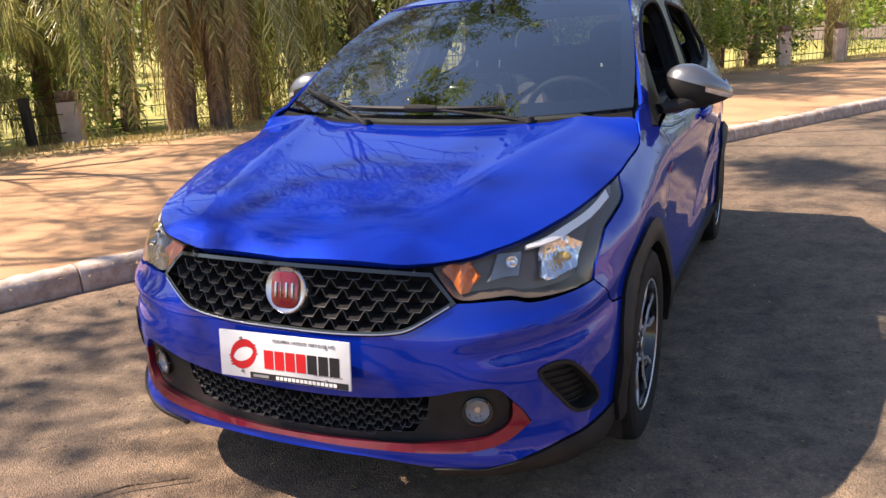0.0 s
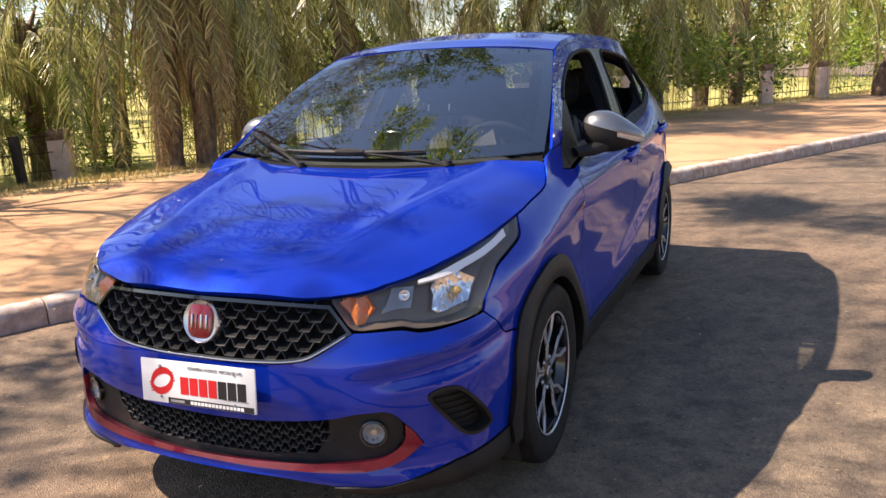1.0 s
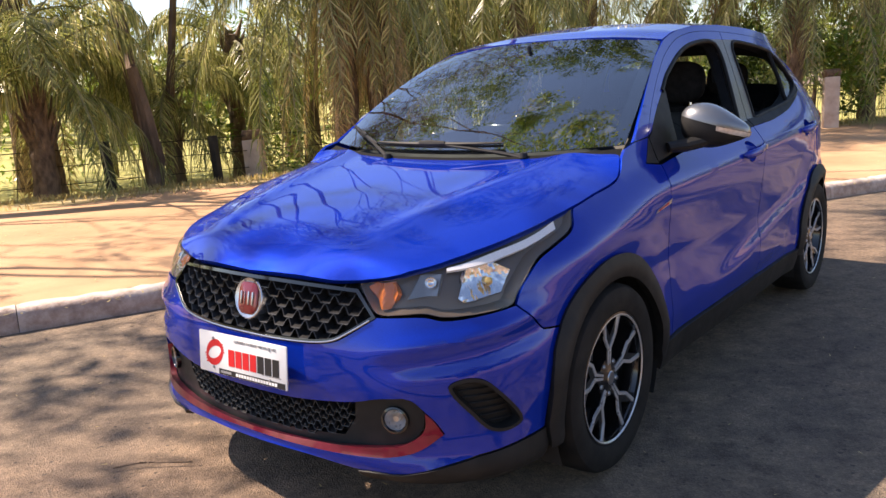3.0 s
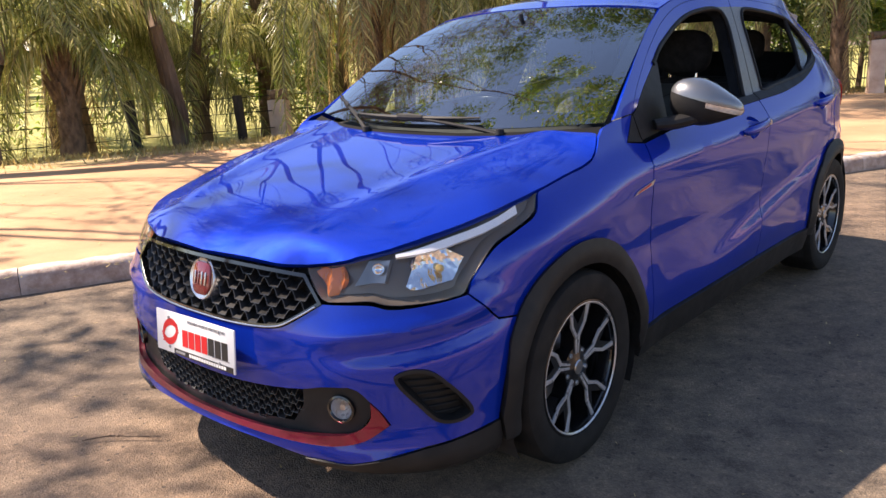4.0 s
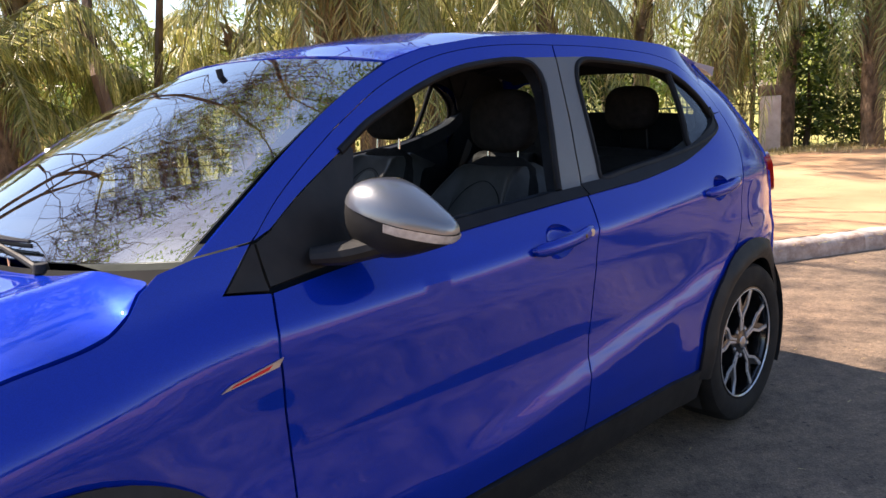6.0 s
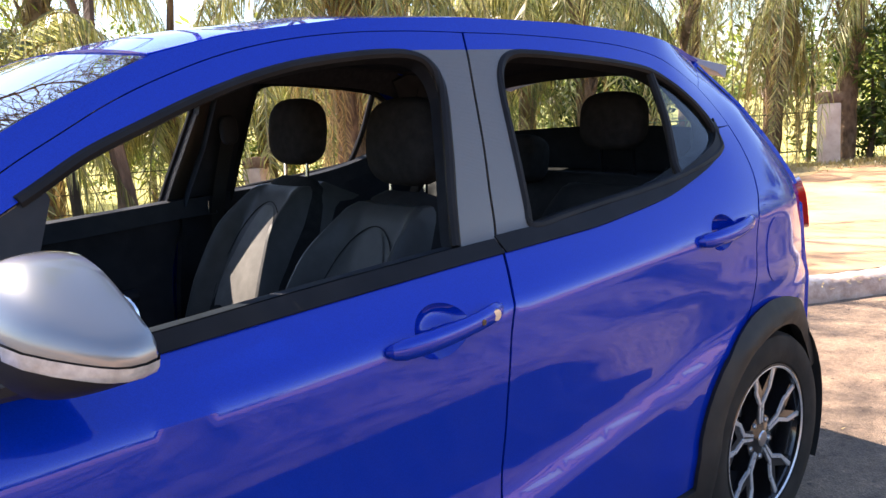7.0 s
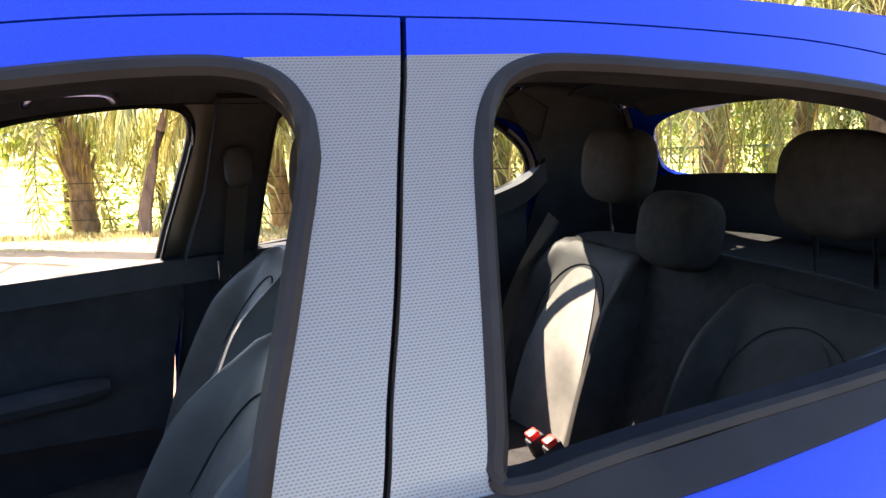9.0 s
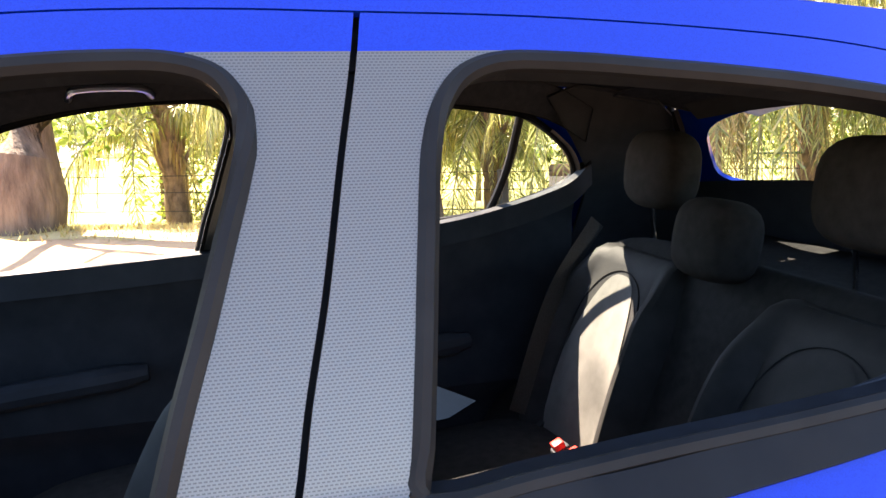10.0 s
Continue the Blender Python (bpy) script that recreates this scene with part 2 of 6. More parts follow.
def sheet(outline, fn, holes=(), step=0.025, thick=0.012):
    """A panel: a flat outline with holes, filled with a fine net and laid on the surface fn(u, v), with a folded rim."""
    from mathutils import geometry
    loops = [resample(outline, step)] + [resample(h, step) for h in holes]
    pts, edges = [], []
    for lp in loops:
        k = len(pts)
        pts += lp
        edges += [(k + i, k + (i + 1) % len(lp)) for i in range(len(lp))]
    xs, ys = [p[0] for p in loops[0]], [p[1] for p in loops[0]]
    gx, gy = np.meshgrid(np.arange(min(xs), max(xs), step), np.arange(min(ys), max(ys), step * 0.87))
    gx = gx + (np.arange(gx.shape[0]) % 2)[:, None] * step / 2
    X, Y = gx.ravel(), gy.ravel()
    ok = inside(loops[0], X, Y) & ~near_edge(loops[0], X, Y, step * 0.45)
    for h in loops[1:]:
        ok &= ~inside(h, X, Y) & ~near_edge(h, X, Y, step * 0.45)
    pts = pts + list(zip(X[ok], Y[ok]))
    v2, _, faces, *_ = geometry.delaunay_2d_cdt([Vector(p) for p in pts], edges, [], 0, 1e-6)
    V = np.array([tuple(v) for v in v2])
    T = np.array([tuple(f) for f in faces])
    C = V[T].mean(1)
    keep = inside(loops[0], C[:, 0], C[:, 1])
    for h in loops[1:]:
        keep &= ~inside(h, C[:, 0], C[:, 1])
    bm = bmesh.new()
    verts = [bm.verts.new(fn(float(u), float(v))) for u, v in V]
    for tri in T[keep]:
        a, b, c = (V[i] for i in tri)
        if (b[0] - a[0]) * (c[1] - a[1]) - (b[1] - a[1]) * (c[0] - a[0]) < 0:
            tri = tri[::-1]
        try:
            bm.faces.new([verts[i] for i in tri])
        except ValueError:
            pass
    for v in [v for v in bm.verts if not v.link_faces]:
        bm.verts.remove(v)
    bm.normal_update()
    if thick:
        rim = [e for e in bm.edges if len(e.link_faces) == 1]
        inner = {}
        for e in rim:
            for v in e.verts:
                if v not in inner:
                    inner[v] = v.co - v.normal * thick
        made = {v: bm.verts.new(co) for v, co in inner.items()}
        for e in rim:
            lp = e.link_loops[0]
            a, b = lp.vert, lp.link_loop_next.vert
            bm.faces.new((b, a, made[a], made[b]))
    return bm


def tube(pts, radius, sides=8, closed=False, flat=1.0, caps=True):
    """A round bar along a 3D line; radius may be a list."""
    P = [Vector(p) for p in pts]
    n = len(P)
    R = radius if isinstance(radius, (list, tuple)) else [radius] * n
    bm = bmesh.new()
    rings = []
    up = Vector((0, 0, 1))
    for i, p in enumerate(P):
        a = P[(i - 1) % n] if closed or i else P[i]
        b = P[(i + 1) % n] if closed or i < n - 1 else P[i]
        d = (b - a).normalized()
        ref = up if abs(d.dot(up)) < 0.95 else Vector((0, 1, 0))
        x = d.cross(ref).normalized()
        y = x.cross(d)
        rings.append([bm.verts.new(p + (x * math.cos(2 * math.pi * k / sides) * flat + y * math.sin(2 * math.pi * k / sides)) * R[i]) for k in range(sides)])
    for i in range(n if closed else n - 1):
        r1, r2 = rings[i], rings[(i + 1) % n]
        for k in range(sides):
            bm.faces.new((r1[k], r1[(k + 1) % sides], r2[(k + 1) % sides], r2[k]))
    if caps and not closed:
        bm.faces.new(rings[0][::-1])
        bm.faces.new(rings[-1])
    bmesh.ops.recalc_face_normals(bm, faces=bm.faces)
    return bm


def merge(*bms):
    out = bms[0]
    for b in bms[1:]:
        me = bpy.data.meshes.new("tmp")
        b.to_mesh(me)
        b.free()
        out.from_mesh(me)
        bpy.data.meshes.remove(me)
    return out


def box(sx, sy, sz, m=None, bevel=0.0, seg=2):
    bm = bmesh.new()
    bmesh.ops.create_cube(bm, size=1, matrix=Matrix.Diagonal((sx, sy, sz, 1)))
    if bevel:
        bmesh.ops.bevel(bm, geom=bm.edges, offset=bevel, segments=seg, profile=0.5, affect="EDGES")
    if m:
        bmesh.ops.transform(bm, matrix=m, verts=bm.verts)
    return bm


def lathe(profile, sides=48, axis="X"):
    """Turns (radius, along) pairs round an axis."""
    bm = bmesh.new()
    rings = []
    for r, a in profile:
        ring = []
        for k in range(sides):
            t = 2 * math.pi * k / sides
            ring.append(bm.verts.new((a, r * math.cos(t), r * math.sin(t)) if axis == "X" else (r * math.cos(t), r * math.sin(t), a)))
        rings.append(ring)
    for r1, r2 in zip(rings, rings[1:]):
        for k in range(sides):
            bm.faces.new((r1[k], r1[(k + 1) % sides], r2[(k + 1) % sides], r2[k]))
    bmesh.ops.remove_doubles(bm, verts=bm.verts, dist=1e-6)
    bmesh.ops.recalc_face_normals(bm, faces=bm.faces)
    return bm


def grid(fn, nu, nv, closed_u=False):
    """A net of fn(u, v), u and v from 0 to 1."""
    bm = bmesh.new()
    vs = [[bm.verts.new(fn(i / nu, j / nv)) for j in range(nv + 1)] for i in range(nu if closed_u else nu + 1)]
    for i in range(nu):
        for j in range(nv):
            a, b = vs[i], vs[(i + 1) % len(vs)]
            try:
                bm.faces.new((a[j], b[j], b[j + 1], a[j + 1]))
            except ValueError:
                pass
    return bm


def cushion(points, depth=0.1):
    """A padded block from stacked rings of 3D points."""
    bm = bmesh.new()
    rings = [[bm.verts.new(p) for p in ring] for ring in points]
    for r1, r2 in zip(rings, rings[1:]):
        n = len(r1)
        for k in range(n):
            bm.faces.new((r1[k], r1[(k + 1) % n], r2[(k + 1) % n], r2[k]))
    bm.faces.new(rings[0][::-1])
    bm.faces.new(rings[-1])
    bmesh.ops.recalc_face_normals(bm, faces=bm.faces)
    return bm


def pad(sx, sy, sz, m=None, power=3.2, nu=20, nv=14):
    """A rounded cushion: a superellipsoid of full size sx, sy, sz."""
    def f(u, v):
        a, b = u * 2 * math.pi, (v - 0.5) * math.pi
        def sg(t):
            return math.copysign(abs(t) ** (2 / power), t)
        return Vector((sx / 2 * sg(math.cos(a)) * sg(math.cos(b)), sy / 2 * sg(math.sin(a)) * sg(math.cos(b)), sz / 2 * sg(math.sin(b))))
    bm = grid(f, nu, nv, True)
    bmesh.ops.remove_doubles(bm, verts=bm.verts, dist=1e-5)
    bmesh.ops.recalc_face_normals(bm, faces=bm.faces)
    if m:
        bmesh.ops.transform(bm, matrix=m, verts=bm.verts)
    return bm


def letters(text, size, mat_, name, parent, m, extrude=0.0006, spacing=1.0, bold=0.0):
    """Writing as a mesh, centred, in the x-z plane facing -y before m."""
    cu = bpy.data.curves.new("text", "FONT")
    cu.body, cu.size, cu.extrude, cu.align_x, cu.align_y = text, size, extrude, "CENTER", "CENTER"
    cu.space_character, cu.offset = spacing, bold
    tmp = new("text_source", cu)
    dg = bpy.context.evaluated_depsgraph_get()
    me = bpy.data.meshes.new_from_object(tmp.evaluated_get(dg))
    bpy.data.objects.remove(tmp)
    bpy.data.curves.remove(cu)
    me.transform(m @ pose(0, 0, 0, 90, 0, 0))
    me.materials.clear()
    me.materials.append(mat_)
    ob = new(name, me)
    ob.parent = parent
    return ob


# ---- the car's skin as one surface: along the plan line and up ----
PLAN = [(0, -.81), (.2, -.80), (.4, -.768), (.55, -.722), (.66, -.645), (.735, -.555), (.78, -.425), (.798, -.24), (.806, 0), (.811, .3), (.818, .7), (.825, 1.2), (.828, 1.6),
        (.825, 2.1), (.812, 2.5), (.780, 2.75), (.722, 2.95), (.635, 3.08), (.44, 3.16), (0, 3.19)]
LINE = np.array(spline([(-.2, -.80)] + PLAN + [(-.45, 3.14)], 24))[24:-24]
ALONG = np.concatenate([[0], np.cumsum(np.linalg.norm(np.diff(LINE, axis=0), axis=1))])
TANG = np.gradient(LINE, ALONG, axis=0)
TANG = np.stack([np.convolve(np.pad(TANG[:, i], 12, mode="edge"), np.ones(25) / 25, mode="valid") for i in (0, 1)], 1)
TANG[0], TANG[-1] = (1, 0), (-1, 0)
TANG /= np.linalg.norm(TANG, axis=1)[:, None]
S_END = float(ALONG[-1])
TOP_I = 24 * 8


def ease(a, b, x):
    t = min(1.0, max(0.0, (x - a) / (b - a)))
    return t * t * (3 - 2 * t)


def sy(y):
    return float(np.interp(y, LINE[:, 1], ALONG))


def sx(x):
    return float(np.interp(x, LINE[:TOP_I, 0], ALONG[:TOP_I]))


def belt(y):
    return .955 + .06 * (y - .39) + .13 * max(0, y - 1.75) ** 2 if y > .39 else .955 - .155 * (.39 - y) - .05 * (.39 - y) ** 2


def crease(y):
    return .850 + .040 * y - .10 * ease(.5, -.4, y)


def side_off(y, z):
    zc, zb, oc = crease(y), belt(y), -.006
    if z <= zc:
        low = float(np.interp(z, [.15, .2, .26, .33, .40, .50, .60, .72, .80], [-.06, -.045, -.028, -.012, -.006, -.015, -.021, -.014, -.006]))
        w = ease(zc - .14, zc, z)
        dz = z - .385 - .16 * (y - .8)
        ridge = .016 * max(0.0, 1 - dz / .055 if dz > 0 else 1 + dz / .16) * ease(.75, 1.5, y)
        return (low + ridge) * (1 - w) + oc * w
    ob = -.060 - .055 * ease(.2, 1.3, y)
    t = (z - zc) / max(.03, zb - zc)
    if t <= 1:
        return oc + (ob - oc) * t ** 1.22
    dz = z - zb
    return ob - .37 * dz - .12 * dz * dz - .15 * max(0, y - 2.0) ** 2 * min(1, dz / .25)


FRONT_Z = [.12, .17, .20, .24, .28, .33, .40, .45, .50, .56, .60, .64, .70, .76, .80, .9, 1.2]
FRONT_O = [-.14, -.05, .0, .012, .0, -.004, 0, .004, .003, -.002, -.012, -.026, -.045, -.075, -.11, -.2, -.5]
REAR_Z = [.15, .25, .4, .6, .75, .9, 1.0, 1.1, 1.3, 1.45]
REAR_O = [-.12, -.03, -.005, 0, -.02, -.05, -.08, -.14, -.27, -.40]


def body(s, z, out=0.0):
    """The skin at s along the plan line (minus: the right side) and height z, out metres proud."""
    a = abs(s)
    x, y = float(np.interp(a, ALONG, LINE[:, 0])), float(np.interp(a, ALONG, LINE[:, 1]))
    nx, ny = float(np.interp(a, ALONG, TANG[:, 1])), -float(np.interp(a, ALONG, TANG[:, 0]))
    wf, wr = 1 - ease(.75, 1.28, a), ease(S_END - 1.15, S_END - .55, a)
    o = side_off(y, z) * (1 - wf) * (1 - wr) + float(np.interp(z, FRONT_Z, FRONT_O)) * wf + float(np.interp(z, REAR_Z, REAR_O)) * wr + out
    o -= .11 * ease(2.35, 2.85, y) * min(1.0, max(0.0, (z - .95) / .45)) ** 1.3
    for cy in (0.0, 2.521):
        o += .012 * ease(.60, .42, math.hypot(y - cy, z - .308)) * (1 - wf) * (1 - wr)
    if z < .70:
        sculpt = ease(.42, .62, a) * (1 - ease(.92, 1.15, a))
        d = z - (.570 + .115 * (a - .52))
        o += sculpt * (.011 * math.exp(-((d - .006) / .024) ** 2) - .011 * math.exp(-((d + .042) / .032) ** 2))
    o += .030 * wf * max(0.0, 1 - (a / .42) ** 2) * ease(.66, .745, z)
    return Vector((math.copysign(x + nx * o, s), y + ny * o, z))


def skin(out=0.0):
    return lambda s, z: body(s, z, out)


def side(*pts):
    return [(sy(y), z) for y, z in pts]


def front(*pts):
    return [(math.copysign(sx(abs(x)), x), z) for x, z in pts]


def arc(cy, cz, r, a0, a1, n=14):
    """Part of a circle on the side, in degrees from straight back, turning up."""
    return [(sy(cy + r * math.cos(radians(a0 + (a1 - a0) * i / n))), cz + r * math.sin(radians(a0 + (a1 - a0) * i / n))) for i in range(n + 1)]


def both(half):
    """A closed outline from its half on the left side, given from the lower to the upper middle."""
    return join(half, [(-a, b) for a, b in half[::-1]])


car = thing("car", "bright metallic blue five-door hatchback with black wheel arches, parked on asphalt", "car")
GAP = .0028
JOINT = .0024
HUB, AXLE = .308, 2.521

# lines shared by neighbouring panels
gap_a = spline(side((.47, .318), (.462, .375), (.465, .447), (.470, .589), (.462, .735), (.459, .872), (.481, .944)), 5)
gap_b_low = spline(side((1.445, .325), (1.452, .42), (1.474, .544), (1.494, .686), (1.502, .809), (1.511, .873), (1.525, .923), (1.552, .967), (1.574, 1.000)), 5)
gap_b_up = spline(side((1.574, 1.000), (1.590, 1.046), (1.604, 1.110), (1.625, 1.190), (1.650, 1.303), (1.672, 1.396), (1.677, 1.432)), 5)
belt_front = spline(side((.481, .944), (.70, .962), (.986, .975), (1.15, .982), (1.312, .989), (1.442, .995), (1.574, 1.000)), 5)
belt_rear = spline(side((1.574, 1.000), (1.757, 1.007), (1.849, 1.011), (1.951, 1.020), (2.136, 1.042), (2.25, 1.066), (2.36, 1.096), (2.440, 1.130), (2.482, 1.180)), 5)
top_front = spline(side((.475, 1.042), (.56, 1.115), (.745, 1.232), (.827, 1.275), (.92, 1.321), (1.019, 1.359), (1.128, 1.392), (1.245, 1.415), (1.394, 1.430), (1.55, 1.434), (1.679, 1.432)), 5)
top_rear = spline(side((1.679, 1.432), (1.80, 1.430), (1.90, 1.426), (2.04, 1.417), (2.18, 1.404), (2.30, 1.384), (2.36, 1.367), (2.43, 1.333), (2.505, 1.290)), 5)
gap_c = spline(side((2.505, 1.290), (2.545, 1.235), (2.560, 1.17), (2.540, 1.075), (2.503, 1.010), (2.458, .953), (2.432, .80), (2.408, .72), (2.372, .665)), 5)
win_front_top = spline(side((.52, 1.058), (.62, 1.120), (.780, 1.203), (.858, 1.244), (.951, 1.280), (1.057, 1.318), (1.169, 1.351), (1.26, 1.370), (1.36, 1.382), (1.45, 1.388), (1.515, 1.386), (1.550, 1.374), (1.568, 1.350), (1.571, 1.318), (1.562, 1.280), (1.548, 1.236), (1.527, 1.170), (1.505, 1.105), (1.480, 1.019)), 6)
win_rear = spline(side((1.687, 1.032), (1.693, 1.070), (1.704, 1.140), (1.717, 1.225), (1.732, 1.308), (1.745, 1.343), (1.768, 1.370), (1.804, 1.384), (1.88, 1.384), (1.97, 1.377), (2.07, 1.368), (2.17, 1.356), (2.282, 1.336), (2.340, 1.308), (2.394, 1.272), (2.439, 1.230), (2.464, 1.18), (2.460, 1.137), (2.43, 1.120), (2.34, 1.096), (2.20, 1.072), (2.05, 1.056), (1.90, 1.044), (1.78, 1.034), (1.71, 1.028)), 5, True)

# front doors
front_doors = []
for sgn in (1, -1):
    front_doors.append(new("front_door"))
    front_doors[-1].parent = car
    front_doors[-1].empty_display_size = 0.1
front_doors = tuple(front_doors)
rear_doors = []
for sgn in (1, -1):
    rear_doors.append(new("rear_door"))
    rear_doors[-1].parent = car
    rear_doors[-1].empty_display_size = 0.1
rear_doors = tuple(rear_doors)

sill_f = side((1.445, .325), (1.1, .325), (.8, .320), (.47, .318))
lower = inset(join(gap_a, belt_front, gap_b_low[::-1], sill_f), GAP)
CUP_F, CUP_R = (sy(1.346), .903, .062, .044), (sy(2.270), .936, .058, .043)


def ring_of(cup, k=1.0):
    s, z, a, b = cup
    return [(s + a * k * math.cos(2 * math.pi * i / 32), z + (b * math.sin(2 * math.pi * i / 32) + .08 * a * math.cos(2 * math.pi * i / 32)) * k) for i in range(32)]


pair("door_skin", sheet(lower, skin(), [ring_of(CUP_F)]), PAINT, front_doors)
applique_top = 1.395
frame_line = [p for p in gap_b_up if p[1] > applique_top]
wt = [p for p in win_front_top if p[0] <= sy(1.515) and (p[0] < sy(1.40) or p[1] > 1.30)]
upper = inset(join(top_front[:-1], [(top_front[-1][0] - JOINT, top_front[-1][1])], [(sy(1.6720) - JOINT, applique_top)], [(sy(1.52), applique_top)], wt[::-1]), .0006)
pair("window_frame", sheet(upper, skin(), step=.02), PAINT, front_doors)
wr_edge = [q for q in win_front_top if (q[0] > sy(1.52) and q[1] > 1.30) or (q[0] > sy(1.48) and q[1] <= 1.30)]
film = inset(join([(sy(1.6720) - JOINT, applique_top + .0016), (sy(1.525), applique_top + .0016)], wr_edge, side((1.484, 1.005)), [(p[0] - JOINT, p[1]) for p in gap_b_up if p[1] < applique_top]), .0008)
pair("pillar_cover", sheet(film, skin(.001), step=.02), CARBON, front_doors, "grey textured pillar cover")
sail = inset(join(side((.481, .950), (.478, 1.038), (.52, 1.056)), [p for p in win_front_top if sy(.53) < p[0] < sy(.80)], side((.800, 1.190), (.752, 1.08), (.722, .972))), GAP)
pair("mirror_base_panel", sheet(sail, skin(-.001), step=.02), BLACK, front_doors, "black corner panel")


def strip(pts, w0, w1, out, mat_, name, parents, thick=.01, label=""):
    """A trim strip along a line of the skin, from w0 below to w1 above it."""
    low = [(s, z + w0) for s, z in pts]
    high = [(s, z + w1) for s, z in pts]
    return pair(name, sheet(join(low, high[::-1]), skin(out), step=.018, thick=thick), mat_, parents, label)


strip([p for p in belt_front if p[0] > sy(.72)][:-1] + [(sy(1.571), .9995)], -.002, .023, .006, SEAL, "belt_trim", front_doors)
strip([(sy(1.577), 1.0003)] + belt_rear[2:], -.002, .027, .006, SEAL, "belt_trim", rear_doors)


def seal(line2, r, out, name, parents, closed=False):
    return pair(name, tube([body(s, z, out) for s, z in line2], r, 8, closed), SEAL, parents)


seal([p for p in win_front_top if p[0] > sy(.745)], .0105, -.003, "window_seal", front_doors)
seal(win_rear, .0105, -.003, "window_seal", rear_doors, True)
# the inner frame that shows behind the seals of the open windows
for line2, par in (([p for p in win_front_top if p[0] > sy(.745)], front_doors),):
    pts = [(body(s, z, -.012), body(s, z, -.012) + Vector((-.035, 0, -.016 if z > 1.3 else -.004))) for s, z in line2]
    bm = bmesh.new()
    va, vb = [bm.verts.new(a) for a, b in pts], [bm.verts.new(b) for a, b in pts]
    for i in range(len(pts) - 1):
        bm.faces.new((va[i], va[i + 1], vb[i + 1], vb[i]))
    bmesh.ops.solidify(bm, geom=bm.faces, thickness=.004)
    pair("inner_window_frame", bm, TRIM, par)
pts = [(body(s, z, -.012), body(s, z, -.012) + Vector((-.035, .006 if s < sy(1.78) else 0, -.016 if z > 1.3 else 0))) for s, z in win_rear]
bm = bmesh.new()
va, vb = [bm.verts.new(a) for a, b in pts], [bm.verts.new(b) for a, b in pts]
for i in range(len(pts)):
    j = (i + 1) % len(pts)
    bm.faces.new((va[i], va[j], vb[j], vb[i]))
bmesh.ops.solidify(bm, geom=bm.faces, thickness=.004)
pair("inner_window_frame", bm, TRIM, rear_doors)

# rear doors
arch_r = arc(AXLE, HUB, .385, 113, 176, 12)
lower = inset(join(gap_b_low, belt_rear, side((2.559, 1.184)), [p for p in gap_c if p[1] < 1.182], arch_r, side((2.13, .318), (1.8, .322), (1.445, .325))), GAP)
pair("door_skin", sheet(lower, skin(), [ring_of(CUP_R)]), PAINT, rear_doors)
wr_top = [p for p in win_rear if p[1] > 1.183 and p[0] > sy(1.82)]
upper = inset(join([(sy(1.6720) + JOINT, applique_top)], [(top_rear[0][0] + JOINT, top_rear[0][1])], top_rear[1:], [p for p in gap_c if p[1] > 1.183], side((2.559, 1.1815), (2.482, 1.1815)), wr_top[::-1], [(sy(1.82), applique_top)]), .0006)
pair("window_frame", sheet(upper, skin(), step=.02), PAINT, rear_doors)
wr_front = sorted([p for p in win_rear if p[0] < sy(1.81) and p[1] > 1.05], key=lambda p: p[1])
film = inset(join([(p[0] + JOINT, p[1]) for p in gap_b_up if p[1] < applique_top][::-1], side((1.577, 1.004), (1.686, 1.010)), wr_front, [(sy(1.815), applique_top + .0016)], [(sy(1.6720) + JOINT, applique_top + .0016)]), .0008)
pair("pillar_cover", sheet(film, skin(.001), step=.02), CARBON, rear_doors, "grey textured pillar cover")
# fixed quarter glass with its divider bar
div = [(2.231, 1.080), (2.268, 1.203), (2.283, 1.329)]
pair("window_divider", tube([body(sy(y), z, -.006) for y, z in spline(div, 5)], .011, 8), SEAL, rear_doors)
quarter = join(side(*div), sorted([p for p in win_rear if p[0] > sy(2.288) and p[1] > 1.145], key=lambda p: -p[1]), sorted([p for p in win_rear if p[0] > sy(2.24) and p[1] <= 1.145], key=lambda p: -p[0]))
pair("quarter_glass", sheet(quarter, skin(-.008), step=.03, thick=.003), GLASS, rear_doors)

# bands along the sill
for sgn in (1,):
    sill = join(side((.40, .205), (1.2, .205), (2.14, .205)), side((2.14, .317), (1.43, .322), (.9, .317), (.40, .312)))
    pair("side_skirt", sheet(sill, skin(.012), step=.03, thick=.03), BLACK, car, "black plastic sill cover")

# front wings
arch_f = arc(0, HUB, .385, 8, 129, 16)
hood_side = spline(side((-.124, .880), (.008, .902), (.114, .917), (.160, .930), (.198, .955), (.229, .990)), 5)
head_back = spline([(.905, .664), (.93, .700), (1.02, .761), (1.12, .794), (1.21, .829), (1.252, .880)], 5)
wing = join(arch_f, side((-.300, .566), (-.375, .576)), head_back, hood_side, side((.27, 1.018), (.344, 1.033), (.470, 1.040), (.384, .957), (.481, .944)), gap_a[::-1], side((.40, .318)))
pair("front_wing", sheet(inset(wing, GAP), skin()), PAINT, car)
tri = inset(join(side((.384, .957), (.470, 1.040), (.478, 1.036), (.481, .944))), GAP)
pair("wing_corner_trim", sheet(tri, skin(-.001), step=.02), BLACK, car)

